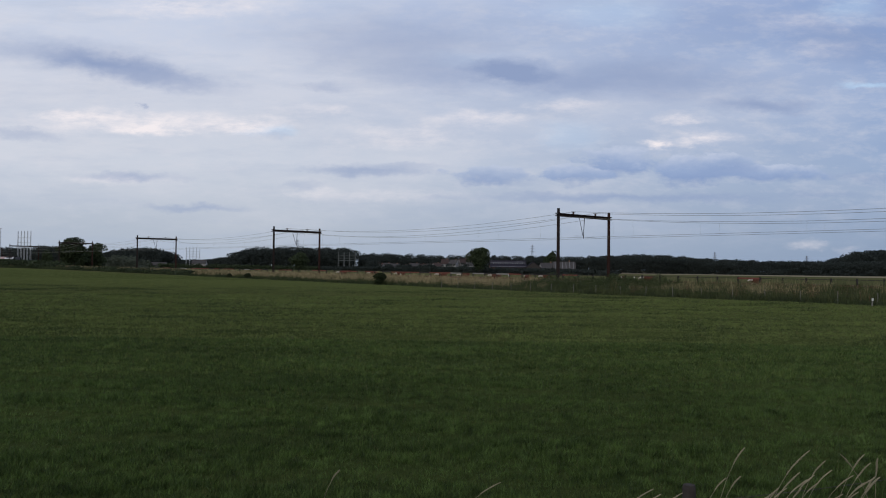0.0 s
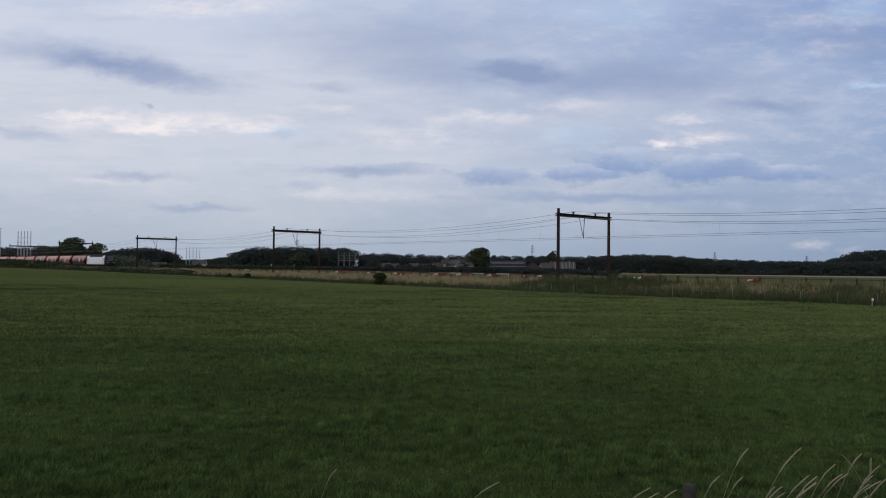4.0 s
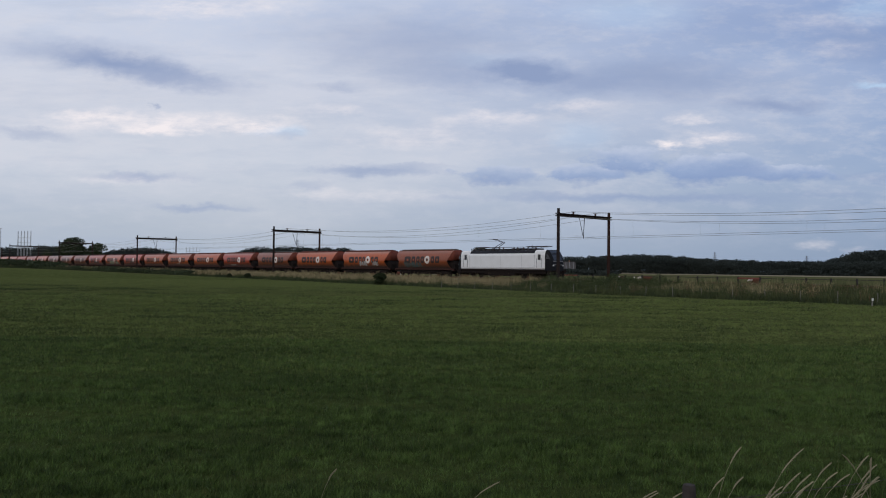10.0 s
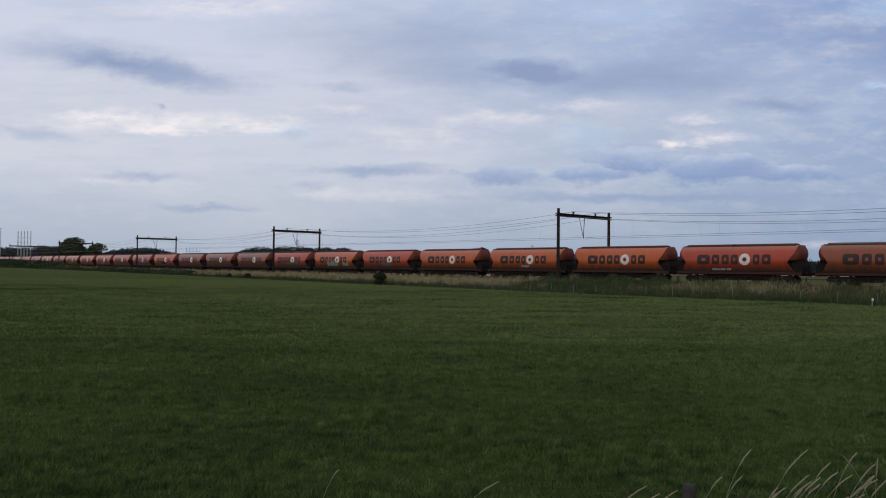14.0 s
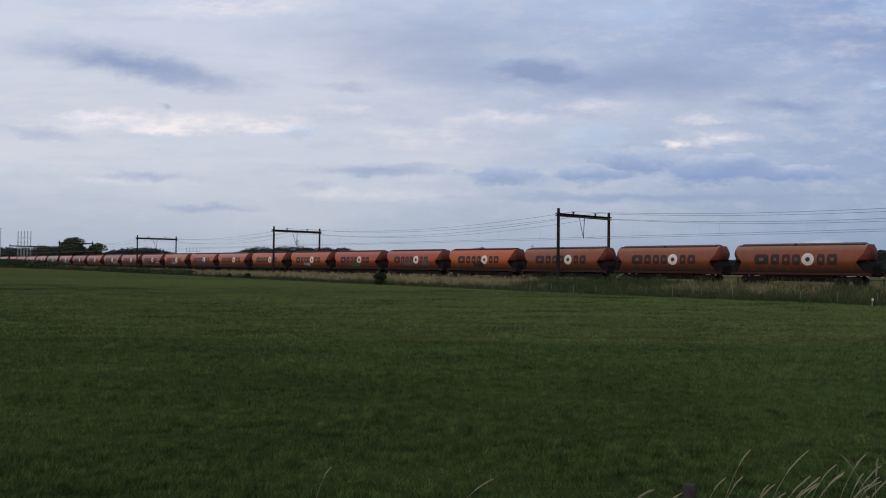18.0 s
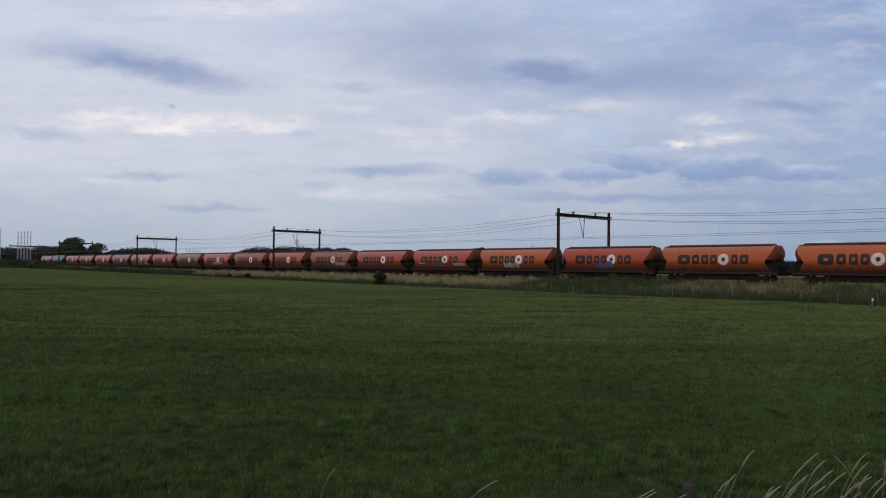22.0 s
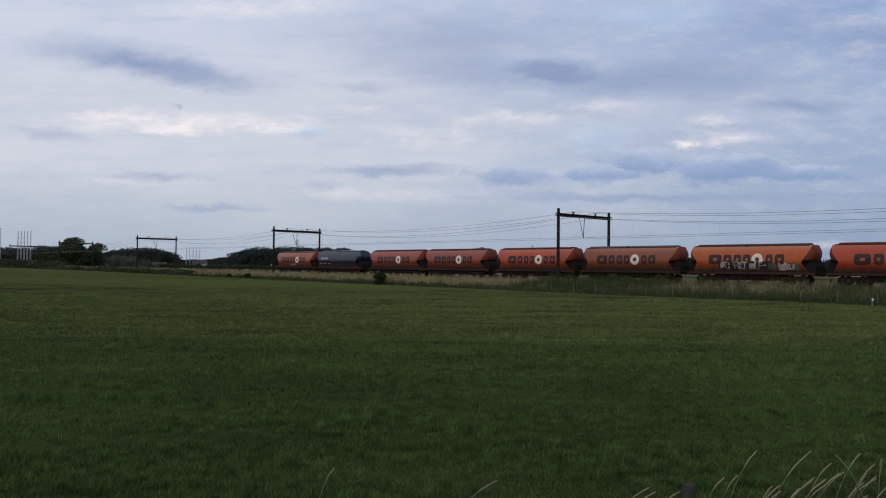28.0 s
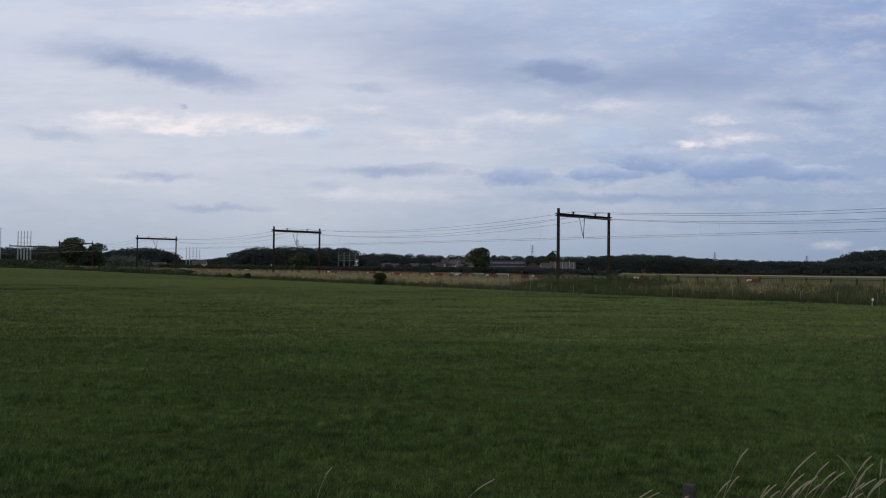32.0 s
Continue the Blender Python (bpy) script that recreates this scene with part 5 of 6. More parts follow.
def tufts(name, count, per, y0, y1, x0, x1, h0, h1, radius, mat, label, w=0.02, lean=0.2, share=None):
    """Growth in clumps, each with its own height and spread."""
    x = x1 - (x1 - x0) * rng.random(count) ** 1.5
    e = edge_y(x)
    y = e + (76.6 - e) * (y0 + (y1 - y0) * rng.random(count))
    if share is not None:
        keep = rng.random(count) < share(x, y)
        x, y = x[keep], y[keep]
    tall = (h0 + (h1 - h0) * rng.random(len(x)) ** 1.2) * np.where(x > -46, 1.08, 1.0)
    wide = radius * (0.5 + rng.random(len(x)))
    k = rng.integers(0, len(x), per * len(x))
    dx, dy = rng.normal(size=len(k)), rng.normal(size=len(k))
    x, y = x[k] + dx * wide[k], y[k] + dy * wide[k] * 0.8
    h = tall[k] * (0.55 + 0.5 * rng.random(len(k))) * np.exp(-0.12 * (dx * dx + dy * dy))
    far = np.clip(-x / 80.0, 0.8, 4.0)
    y = np.clip(y, edge_y(x) - 0.1, 76.9)
    v, f = tuft_mesh(x, y, embank_z(y) + rise(x) * (y < 73) - 0.03, np.maximum(h, 0.12), w * far * (0.6 + 0.8 * rng.random(len(x))), lean)
    return tagged(new(name, raw_mesh(name, v, f, mat)), label, "grass", kind="stuff")


def straw_share(x, y):
    """Straw grows thick beyond the brush, thin and patchy on this side of it."""
    return np.where(brush_zone(x, y), 0.14, np.where(x > -50, np.clip(0.24 + 0.55 * waves(x, y, 0.42), 0.03, 0.95), 0.95))


tufts("seeding_grass", 6200, 32, 0.30, 0.97, -420, 26, 0.78, 1.40, 0.30, STRAW, "pale seeding tall grass along the railway verge", 0.06, 0.28, straw_share)
tufts("verge_growth", 3600, 30, 0.05, 0.90, -420, 26, 0.55, 1.15, 0.34, ROUGH_GREEN, "rank dark green weeds along the railway verge", 0.09, 0.40,
      lambda x, y: np.where(x > -50, 1.0, 0.40))
# the fringe's dark leaf colour also draws the shadow line at the meadow's edge
tufts("verge_fringe", 1700, 36, 0.0, 0.20, -420, 26, 0.30, 0.70, 0.40, LEAF, "low weeds, dark as the shadow line along the meadow fence", 0.045, 0.45)
def scrub(name, count, per, y0, y1, x0, x1, h0, h1, radius, leaf, mat, label, share=None):
    """Leafy weeds and low bushes: lumps of small leaves over the verge."""
    x = x1 - (x1 - x0) * rng.random(count)
    e = edge_y(x)
    y = e + (76.6 - e) * (y0 + (y1 - y0) * rng.random(count))
    if share is not None:
        keep = rng.random(count) < share(x, y)
        x, y = x[keep], y[keep]
    n = len(x)
    tall = h0 + (h1 - h0) * rng.random(n)
    k = rng.integers(0, n, per * n)
    d = rng.normal(size=(len(k), 3))
    d /= np.linalg.norm(d, axis=1, keepdims=True)
    d *= (0.55 + 0.5 * rng.random((len(k), 1)))
    wide = radius * (0.6 + 0.8 * rng.random(n))
    px, py = x[k] + d[:, 0] * wide[k], y[k] + d[:, 1] * wide[k]
    pz = embank_z(py) + rise(px) * (py < 73) + tall[k] * np.clip(0.45 + 0.55 * d[:, 2], 0.03, 1.1)
    v, f = leaf_faces(to_world(px, py, pz), leaf)
    return tagged(new(name, raw_mesh(name, v, f, mat)), label, "weeds", kind="stuff")


tufts("verge_herbs", 1700, 30, 0.02, 0.85, -120, 26, 0.40, 1.12, 0.34, BRUSH, "dark nettles among the verge grass", 0.055, 0.30, lambda x, y: np.where(x > -46, 0.85, 0.25))
tufts("verge_weeds", 900, 26, 0.0, 0.40, -120, 26, 0.30, 0.75, 0.36, ROUGH_GREEN, "yellow-green weeds along the meadow fence", 0.06, 0.38, lambda x, y: np.where(x > -66, 0.95, 0.4))
tufts("brush_blades", 420, 44, 0.30, 0.95, -63, -47, 0.80, 1.60, 0.45, BRUSH, "tall dark nettles round the portal foot", 0.06, 0.34)
scrub("verge_brush", 46, 380, 0.35, 0.95, -63, -47, 0.75, 1.75, 0.80, 0.065, BRUSH, "dark green nettles and brush round the portal foot")
tufts("trackside_grass", 760, 34, 0.70, 0.99, -46, 26, 0.95, 1.45, 0.36, ROUGH_GREEN, "rank green grass close to the ballast", 0.06, 0.32)
tufts("trackside_straw", 420, 30, 0.62, 0.99, -46, 26, 1.0, 1.55, 0.30, STRAW, "pale seeding grass close to the ballast", 0.045, 0.26, lambda x, y: np.clip(0.5 + 0.7 * waves(x, y, 0.6), 0.0, 1.0))
tufts("verge_dock", 150, 34, 0.10, 0.95, -46, 26, 1.0, 1.55, 0.22, DOCK, "tall brown dock and sorrel stems in the verge", 0.035, 0.16)
tufts("verge_tall_weeds", 420, 40, 0.08, 0.95, -46, 26, 0.9, 1.5, 0.30, BRUSH, "tall dark weeds standing over the verge", 0.06, 0.26)
tufts("verge_seed_heads", 900, 10, 0.40, 0.97, -140, 26, 1.0, 1.7, 0.35, STRAW, "single tall seed heads above the verge", 0.032, 0.14)
verge("far_side_grass", 22000, 1.65, 2.0, -200, 26, 0.2, 0.45, ROUGH_GREEN, "rough grass beyond the tracks", 0.035, 0.35)
verge("verge_scrub", 26000, 0.0, 0.6, -420, -165, 0.5, 1.5, LEAF, "dark low scrub on the far verge", 0.05, 0.5, lambda x, y: waves(x, y, 0.35) > -0.1)


def bush(x, y, r, label):
    p = rail_point(x, y, 0.0)
    p.z = float(rise(np.array([x]))[0]) + float(embank_z(y)) - 0.05
    b = thing("bush", Matrix.Translation(p), label, "bush", "bushes on the verge")
    s = Shape()
    for i in range(5):
        a = i * 1.26
        s.tube((0, 0, 0), (math.cos(a) * r * 0.5, math.sin(a) * r * 0.5, r * 0.9), 0.03, 0.012, 5)
    part("stems", s, BARK, b)
    p, d = crown_points(5200, 1.65 * r, r * 0.95, 0.0, 22)
    v, f = leaf_faces(p, 0.05 + 0.03 * r, 0.35, d, 1.2)
    ob = new("foliage", raw_mesh("foliage", v, f, LEAF_DEEP))
    ob.parent = b


bush(-81.8, 61.2, 0.90, "round dark bush at the meadow edge")
bush(-126.0, 66.0, 0.55, "small dark bush at the meadow edge")
bush(-133.0, 66.0, 0.45, "small dark bush at the meadow edge")


FENCE_GREY = worn("grey_fence_wood", (0.20, 0.19, 0.17), (0.12, 0.11, 0.10), 0.9, 0.0, 4.0, streak=True)


def fence_line(name, xs, y, height, r, mat, label, category, wires=(0.35, 0.7, 1.0), base=0.0, rail=False, wire_mat=None):
    f = thing(name, Matrix(), label, category)
    tops = []
    for x in xs:
        p = rail_point(x, y, 0)
        z = base + float(rise(np.array([x]))[0]) * (1 if y < 73 else 0)
        hh = height * (0.92 + 0.16 * rng.random())
        lean = Vector((rng.normal() * 0.03, rng.normal() * 0.03, hh))
        s = Shape().tube((p.x, p.y, z - 0.2), (p.x + lean.x, p.y + lean.y, z + hh), r, r * 0.85, 7)
        part("fence_post", s, mat, f)
        tops.append((Vector((p.x, p.y, z)), hh))
    for k in wires:
        pts = [p + Vector((0, 0, k * height * 0.93)) for p, hh in tops]
        part("fence_rail" if rail else "fence_wire", Shape().line(pts, 0.035 if rail else 0.005, 4), wire_mat or (mat if rail else STEEL_DARK), f)
    return f


fence_line("meadow_fence", [-18.7 - 2.67 * i for i in range(19)], 58.6, 0.80, 0.024, FENCE_GREY, "wire fence on thin pale wooden posts along the meadow", "fence")
PLANK_RED = worn("red_brown_plank", (0.17, 0.050, 0.036), (0.10, 0.040, 0.032), 0.85, 0.0, 1.5)
PLANK_PALE = worn("bleached_plank", (0.26, 0.25, 0.23), (0.18, 0.17, 0.16), 0.85, 0.0, 1.5)


def plank_fence():
    """Dark posts with red-brown top planks, some of them gone or bleached, beyond the far track."""
    f = thing("plank_fence", Matrix(), "old fence of dark posts and red-brown planks beyond the tracks", "fence")
    pick = random.Random(3)
    post = Shape().box(-0.08, -0.08, -0.3, 0.08, 0.08, 1.42, 0.02).mesh("fence_post", TIMBER)
    planks = [Shape().box(-1.36, -0.14, 1.17, 1.36, -0.09, 1.36, 0.01).mesh("plank", m) for m in (PLANK_RED, PLANK_PALE, TIMBER)]
    thin = Shape().box(-1.36, -0.12, 1.24, 1.36, -0.09, 1.30).mesh("thin_rail", TIMBER)
    for i in range(78):
        x = -21.3 - 2.72 * i
        ob = new("fence_post", post)
        ob.matrix_basis = rail_pose(x, 90.0, 0.10 + 0.06 * pick.random(), pick.uniform(-4, 4))
        ob.parent = f
        k = pick.random()
        if k < (0.20 if i < 18 else 0.72):
            ob = new("plank", planks[2 if k < 0.10 else (0 if k < 0.40 else (1 if k < 0.50 else (2 if k < 0.62 else 0)))])
            ob.matrix_basis = rail_pose(x - 1.36, 90.0, 0.13) @ pose(0, 0, 0, 0, pick.uniform(-1, 1), 0)
            ob.parent = f
        else:
            ob = new("thin_rail", thin)
            ob.matrix_basis = rail_pose(x - 1.36, 90.0, 0.13) @ pose(0, 0, 0, 0, pick.uniform(-1, 1), 0)
            ob.parent = f


plank_fence()


def marker_post(x, y, h, w):
    p = rail_point(x, y, float(embank_z(y)) + float(rise(np.array([x]))[0]) * (y < 73))
    m = thing("marker_post", Matrix.Translation(p) @ pose(0, 0, 0, 0, 4, TURN), "short white painted marker post in the verge", "post", "white marker posts")
    part("shaft", Shape().box(-w * 0.7, -w * 0.7, -0.2, w * 0.7, w * 0.7, h - 0.15, 0.01), FENCE_GREY, m)
    part("cap", Shape().box(-w, -w, h - 0.16, w, w, h, 0.02), WHITE_POST, m)


marker_post(-20.85, 56.2, 0.52, 0.045)
for x, y in ((-97.0, 76.6), (-85.0, 88.2), (-62.0, 88.0)):
    marker_post(x, y, 0.80 if y < 80 else 0.85, 0.05)


# ---- cattle in the pasture beyond the tracks ----
HIDE = worn("red_brown_hide", (0.115, 0.042, 0.028), (0.075, 0.03, 0.022), 0.9, 0.0, 2.0, gloss=0.1)
HIDE_PALE = worn("white_hide", (0.52, 0.46, 0.41), (0.36, 0.28, 0.24), 0.9, 0.0, 3.0, gloss=0.1)


def oval(s, rows, n=10):
    """Rings across a beast: place along it, height, half width, half depth."""
    return s.loft([[(x, w * math.cos(2 * math.pi * i / n), z + h * math.sin(2 * math.pi * i / n)) for i in range(n)] for x, z, w, h in rows])


def make_cow():
    """A cow that looks along its -x with its head low."""
    c = thing("cow", Matrix(), "red-brown cow with a white face in the pasture", "cow", "cows in the pasture")
    body = oval(Shape(), [(-0.82, 1.08, 0.10, 0.16), (-0.72, 1.06, 0.24, 0.30), (-0.45, 1.02, 0.31, 0.37), (0.0, 0.98, 0.36, 0.40), (0.45, 1.03, 0.34, 0.37), (0.72, 1.08, 0.27, 0.30), (0.84, 1.12, 0.12, 0.18)])
    part("body", body, HIDE, c, smooth=True)
    neck = oval(Shape(), [(-0.70, 1.10, 0.16, 0.24), (-0.95, 1.12, 0.13, 0.19), (-1.12, 1.12, 0.11, 0.15)], 8)
    part("neck", neck, HIDE_PALE, c, smooth=True)
    head = part("head", oval(Shape(), [(-1.05, 1.16, 0.10, 0.13), (-1.18, 1.14, 0.12, 0.14), (-1.36, 1.05, 0.09, 0.11), (-1.52, 0.98, 0.08, 0.08), (-1.56, 0.97, 0.05, 0.05)], 8), HIDE_PALE, c, "white face", smooth=True)
    for y in (-1, 1):
        part("ear", Shape().loft([[(-1.10, y * 0.10, 1.24), (-1.06, y * 0.10, 1.18), (-1.04, y * 0.10, 1.24)], [(-1.08, y * 0.26, 1.25), (-1.05, y * 0.26, 1.21), (-1.04, y * 0.26, 1.24)]]), HIDE, head)
    for x in (-0.55, 0.62):
        for y in (-0.18, 0.18):
            part("leg", Shape().tube((x, y, 0.85), (x + 0.03, y, 0.42), 0.11, 0.06, 8).tube((x + 0.03, y, 0.44), (x, y, 0.0), 0.055, 0.05, 8), HIDE, c)
    part("tail", Shape().line([(0.82, 0, 1.28), (0.93, 0, 1.1), (0.92, 0.02, 0.7), (0.9, 0.03, 0.55)], 0.025, 6), HIDE, c)
    return c


# bearing at the start and at the end, metres beyond the camera's square on the line, turn
HERD = ((0.0, -0.006, 96.5, 10), (0.028, 0.026, 97.5, 0), (0.067, 0.063, 98.5, 5), (0.107, 0.104, 96.5, -70), (0.131, 0.122, 99.5, 8), (-0.125, -0.137, 99.0, 0),
        (-0.086, -0.088, 97.0, 12), (-0.052, -0.057, 98.0, -10), (0.226, 0.219, 97.0, 60), (0.393, 0.392, 99.5, 28), (0.258, 0.252, 101.0, 10))
COWS = []


def herd():
    first = None
    for u0, u1, y, turn in HERD:
        poses = []
        for u in (u0, u1):
            d = y / (-math.sin(radians(TURN)) * u + math.cos(radians(TURN)))
            poses.append(Matrix.Translation(ahead(u, d, 0.02)) @ pose(0, 0, 0, 0, 0, turn))
        if first is None:
            first = ob = make_cow()
            ob.matrix_basis = poses[0]
        else:
            ob = copy_thing(first, poses[0])
        COWS.append((ob, poses))


herd()


# ---- meadow grass ----
def tussock(x, y):
    """Uneven growth, drawn out along the mowing: about -1 to 1."""
    a = np.sin(x * 0.55 + 1.7 * np.sin(y * 0.9)) * np.sin(y * 2.1 + 0.8 * np.sin(x * 0.4))
    b = np.sin(x * 1.9 + 2.0 * np.sin(y * 1.3 + 1.0)) * np.sin(y * 5.3 + 1.2 * np.sin(x * 1.1))
    c = np.sin(x * 5.1 + y * 1.7) * np.sin(y * 9.7 - x * 2.3)
    return 0.5 * a + 0.35 * b + 0.25 * c


def meadow_blades(name, n, d0, d1, h0, h1, w, mat, label, power=1.0, patchy=0.0, clump=0.0, thin=0.0007, tuft=0):
    d = d0 + (d1 - d0) * rng.random(n) ** power
    u = (rng.random(n) * 2 - 1) * 0.585
    x, y = u * d, d
    ox, oy = rng.normal(size=n), rng.normal(size=n)
    if tuft:
        # blades stand together in small tufts and splay outwards
        k = rng.integers(0, n // tuft, n)
        x, y, d = x[k] + ox * 0.055, y[k] + oy * 0.055, d[k]
    inv = RW.inverted()
    across = inv[1][0] * x + inv[1][1] * y
    along = inv[0][0] * x + inv[0][1] * y
    keep = across < edge_y(along) + 0.6
    wv = tussock(x, y)
    if patchy:
        keep &= rng.random(n) < np.clip(0.35 + patchy * wv, 0, 1)
    if clump:
        keep &= rng.random(n) < np.clip(0.78 + clump * wv, 0.15, 1)
    x, y, d, along, wv, ox, oy = x[keep], y[keep], d[keep], along[keep], wv[keep], ox[keep], oy[keep]
    m = len(x)
    h = (h0 + (h1 - h0) * rng.random(m) ** 1.3) * (0.85 + 0.5 * wv)
    h = np.maximum(h, 0.03)
    a = rng.random(m) * 2 * math.pi
    ww = np.maximum(w, d * thin) * (0.5 + 1.0 * rng.random(m))
    side = np.stack([np.cos(a), np.sin(a), np.zeros(m)], axis=1) * (ww / 2)[:, None]
    p = np.stack([x, y, rise(along) - 0.015], axis=1)
    lean = np.stack([ox + 0.3 * rng.normal(size=m) + 0.15, oy, np.zeros(m)], axis=1) * (h * (0.45 if tuft else 0.26))[:, None]
    up = np.array([0, 0, 1.0])
    v = np.empty((m, 3, 3))
    v[:, 0] = p - side
    v[:, 1] = p + side
    v[:, 2] = p + lean + up * h[:, None]
    return tagged(new(name, raw_mesh(name, v.reshape(-1, 3), np.arange(3 * m).reshape(-1, 3), mat)), label, "grass", kind="stuff")


meadow_blades("meadow_grass", 600000, 7.0, 24.0, 0.04, 0.115, 0.009, BLADE, "short dark green meadow grass", 1.15, clump=0.40, tuft=16)
meadow_blades("meadow_grass", 260000, 16.0, 60.0, 0.05, 0.13, 0.010, BLADE_MID, "short dark green meadow grass", 0.9, clump=0.50, tuft=12)
meadow_blades("seeding_meadow_grass", 420000, 14.0, 120.0, 0.04, 0.09, 0.008, BLADE_SEED, "meadow grass with seed heads further out", 0.75, clump=0.25, thin=0.0005)
meadow_blades("seeding_meadow_grass", 200000, 80.0, 270.0, 0.05, 0.10, 0.03, BLADE_SEED, "meadow grass with seed heads far out", 0.8, thin=0.0005)
meadow_blades("dry_meadow_blades", 70000, 7.0, 70.0, 0.06, 0.14, 0.005, DRY_BLADE, "scattered dry stalks among the meadow grass", 0.9, 0.4)


def dark_patches():
    """Darker grass standing in low uneven patches."""
    count = 620
    d = 7.5 + 75.0 * rng.random(count) ** 1.4
    u = (rng.random(count) * 2 - 1) * 0.6
    k = rng.integers(0, count, 130 * count)
    size = 0.25 + 0.55 * rng.random(count) ** 2 + 0.006 * d
    x = (u * d)[k] + rng.normal(size=len(k)) * size[k] * 1.3
    y = d[k] + rng.normal(size=len(k)) * size[k] * 0.6
    inv = RW.inverted()
    along = inv[0][0] * x + inv[0][1] * y
    h = 0.05 + 0.09 * rng.random(len(k))
    a = rng.random(len(k)) * 2 * math.pi
    side = np.stack([np.cos(a), np.sin(a), np.zeros(len(k))], axis=1) * (np.maximum(0.005, y * 0.0005) * (0.3 + 0.5 * rng.random(len(k))))[:, None]
    p = np.stack([x, y, rise(along) - 0.015], axis=1)
    v = np.empty((len(k), 3, 3))
    v[:, 0] = p - side
    v[:, 1] = p + side
    v[:, 2] = p + np.stack([rng.normal(size=len(k)) * h * 0.35, rng.normal(size=len(k)) * h * 0.35, h], axis=1)
    tagged(new("coarse_grass", raw_mesh("coarse_grass", v.reshape(-1, 3), np.arange(3 * len(k)).reshape(-1, 3), BLADE_DARK)), "patches of darker grass in the meadow", "grass", kind="stuff")


dark_patches()


# ---- fence and seeding grass by the camera ----
OLD_POST = worn("old_dark_post", (0.030, 0.026, 0.024), (0.085, 0.075, 0.07), 0.95, 0.0, 9.0, streak=True, gloss=0.05)


def front_fence():
    f = thing("pasture_fence", Matrix(), "old wire fence with weathered round wooden posts", "fence")
    way = Vector((1.1, 0.49, 0)).normalized()
    first = Vector((1.52, 4.9, 0))
    tops = []
    for k in (-1, 0, 1, 2):
        p = first + way * 3.0 * k
        s = Shape()
        rings = []
        for z, r in ((-0.2, 0.041), (0.5, 0.041), (0.87, 0.040), (0.895, 0.034)):
            rings.append([(p.x + r * math.cos(a) * (1 + 0.06 * math.sin(3 * a)), p.y + r * math.sin(a), z) for a in [2 * math.pi * i / 14 for i in range(14)]])
        part("fence_post", s.loft(rings), OLD_POST, f)
        tops.append(p)
    for z in (0.80, 0.45):
        pts = []
        for a, b in zip(tops, tops[1:]):
            pts += [a.lerp(b, t / 6) + Vector((0, -0.045, z - 0.03 * math.sin(math.pi * t / 6))) for t in range(6)]
        part("fence_wire", Shape().line(pts, 0.0022, 5), STEEL_DARK, f)


front_fence()
STALKS = []


def stalk(u, d, tip, lean, head):
    """A seeding grass stalk: bearing and height of its tip, sideways lean, length of the seed head."""
    base = ahead(u, d)
    base.x -= lean
    s = thing("grass_stalk", Matrix.Translation(base), "bleached seeding grass stalk bending in the wind", "grass stalk", "tall grass stalks by the fence")
    wave = 0.02 * math.sin(90 * u + 7 * tip)

    def along(t):
        return Vector((lean * (0.80 * t ** 2.0 + 0.20 * t ** 6) + wave * math.sin(4 * t), 0.06 * lean * t, tip * (1.10 * t - 0.10 * t ** 5)))

    pts = [along(k / 14) for k in range(15)]
    part("stem", Shape().line(pts, 0.0013, 5), STRAW_STEM, s)
    h = Shape()
    n = 34
    for k in range(n):
        t = 1.0 - head / tip * (1 - k / (n - 1)) ** 1.1
        q = along(t)
        away = (along(t + 0.01) - q).normalized()
        a = 2.4 * k
        r = (0.0048 + 0.0028 * math.sin(3.7 * k + 50 * u)) * math.sin(math.pi * (0.12 + 0.83 * k / n)) + 0.0012
        side = Vector((math.cos(a) * r, math.sin(a) * r, 0))
        h.tube(q, q + side + away * 0.018, 0.0034, 0.0011, 4)
    part("seed_head", h, STRAW_STEM, s)
    leaf = Shape()
    z = 0.35 * tip
    leaf.add([(0.0, -0.004, z), (0.0, 0.004, z), (0.12 + 0.3 * lean, 0.004, z + 0.22), (0.12 + 0.3 * lean, -0.004, z + 0.22), (0.26 + 0.4 * lean, 0, z + 0.20)], [(0, 1, 2, 3), (3, 2, 4)])
    part("leaf", leaf, STRAW_STEM, s)
    STALKS.append(s)


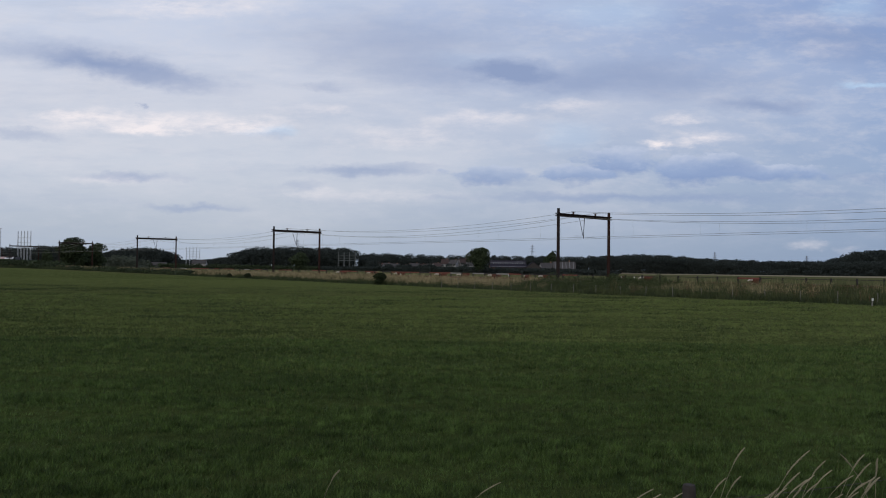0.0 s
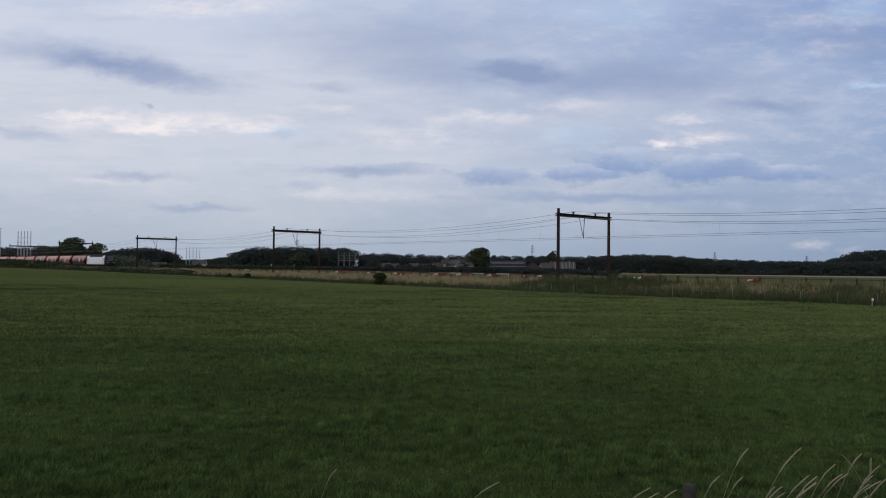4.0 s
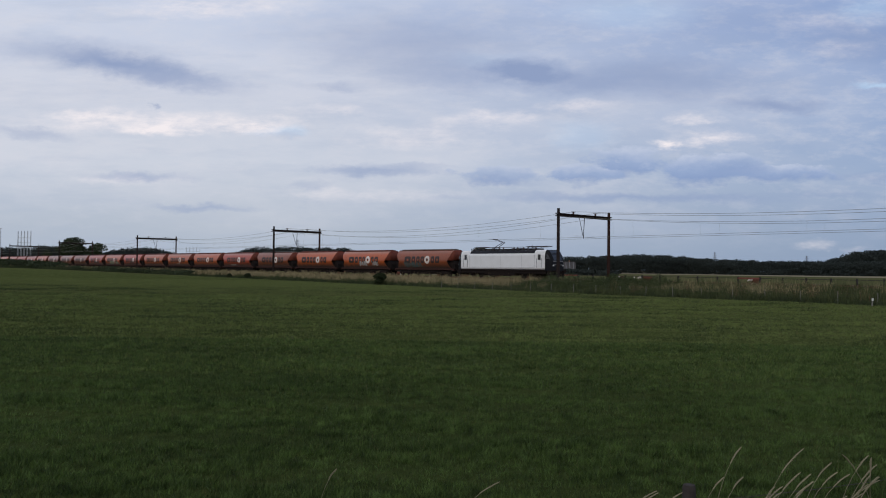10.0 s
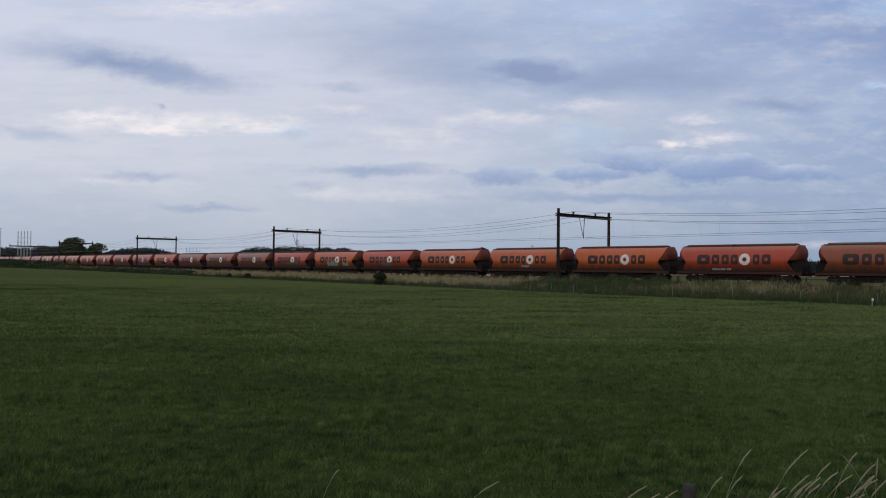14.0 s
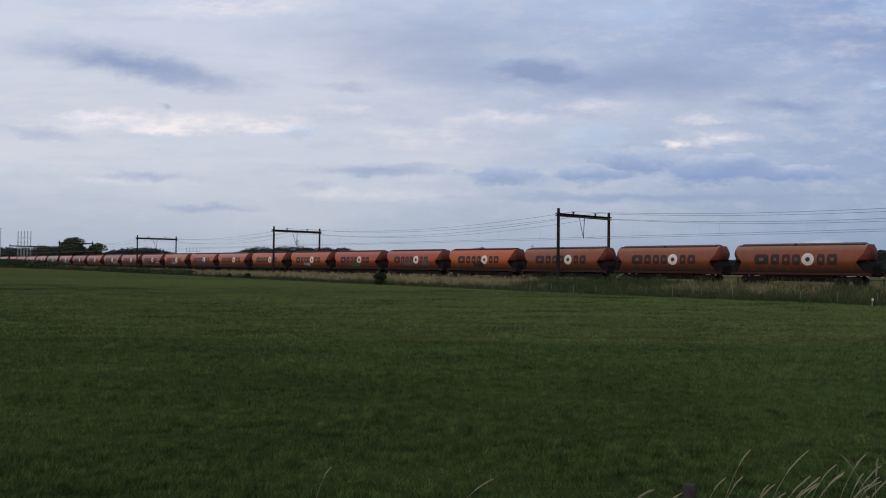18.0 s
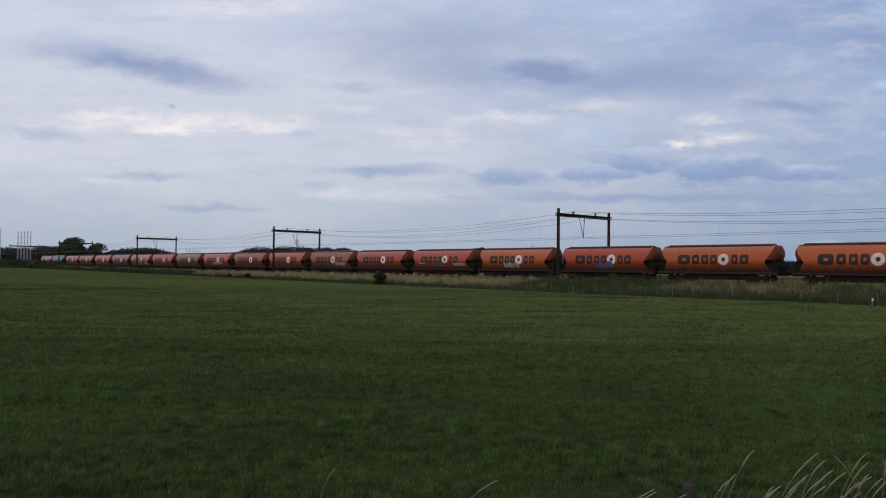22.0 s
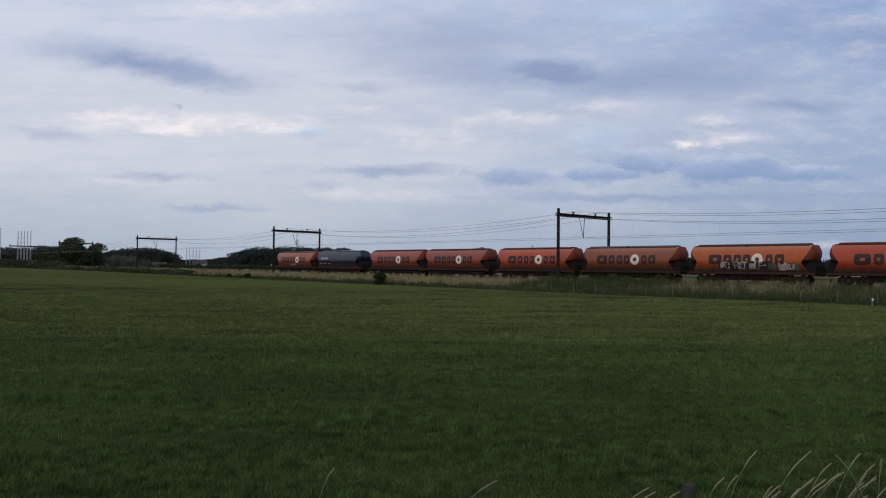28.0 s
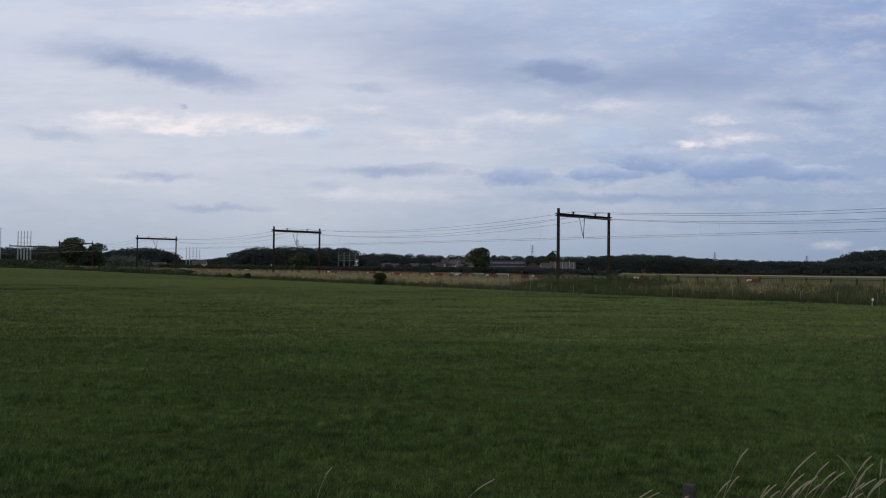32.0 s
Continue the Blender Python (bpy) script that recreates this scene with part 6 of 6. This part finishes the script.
STRAW_STEM = worn("bleached_grass_stem", (0.25, 0.22, 0.145), (0.16, 0.14, 0.09), 0.8, 0.0, 12.0)
for row in ((0.458, 1.215, 0.34, 0.17), (0.380, 1.165, 0.20, 0.12), (0.452, 1.095, 0.30, 0.12), (0.458, 1.05, 0.34, 0.10), (0.468, 1.05, 0.30, 0.10), (0.488, 1.085, 0.30, 0.11),
            (0.499, 1.12, -0.26, 0.10), (0.525, 1.12, 0.22, 0.12), (0.539, 1.09, 0.28, 0.12), (0.548, 1.14, 0.05, 0.12), (0.497, 1.015, 0.34, 0.10), (0.509, 1.0, 0.36, 0.10),
            (0.262, 1.02, 0.42, 0.10), (0.267, 1.01, 0.38, 0.10), (0.302, 0.975, 0.40, 0.08), (0.357, 0.965, 0.26, 0.09), (0.373, 0.995, 0.22, 0.09), (-0.130, 1.0, 0.20, 0.08),
            (0.072, 0.98, 0.46, 0.09), (0.440, 0.98, 0.30, 0.10), (0.557, 1.05, 0.30, 0.12), (0.530, 1.01, 0.16, 0.10), (0.415, 0.97, 0.34, 0.09)):
    stalk(row[0], 4.5 + 0.25 * math.sin(40 * row[0]), row[1], row[2], row[3])
for k in range(16):
    stalk(0.40 + 0.17 * rng.random(), 4.3 + 0.5 * rng.random(), 0.82 + 0.16 * rng.random(), 0.12 + 0.28 * rng.random(), 0.07 + 0.05 * rng.random())


# ---- motion ----
def train_rows(passing):
    """Rows of a vehicle that passes the square foot at that second."""
    rows = []
    for k in range(17):
        t = 2.0 * k
        rows.append((t, rail_pose(SPEED * (t - passing), NEAR_TRACK, RAIL_Z)))
    return rows


def motions():
    for w, t in WAGONS:
        walk(w, train_rows(t))
    walk(LOCO, train_rows(13.029 - 8.03 / SPEED))
    sway = random.Random(5)
    for s in STALKS:
        home = s.matrix_basis.copy()
        phase = sway.random() * 6.3
        rows = []
        for k in range(33):
            a = 1.1 * math.sin(1.9 * k + phase) + 0.8 * math.sin(0.83 * k + 2 * phase)
            rows.append((float(k), home @ pose(0, 0, 0, 0.5 * a, a, 0)))
        walk(s, rows)
    for ob, (a, z) in COWS:
        walk(ob, [(0.0, a), (32.0, z)])
    walk(SKY, [(4.0 * k, pose(EYE[0] + 120.0 * k / 8, EYE[1], EYE[2])) for k in range(9)])


motions()
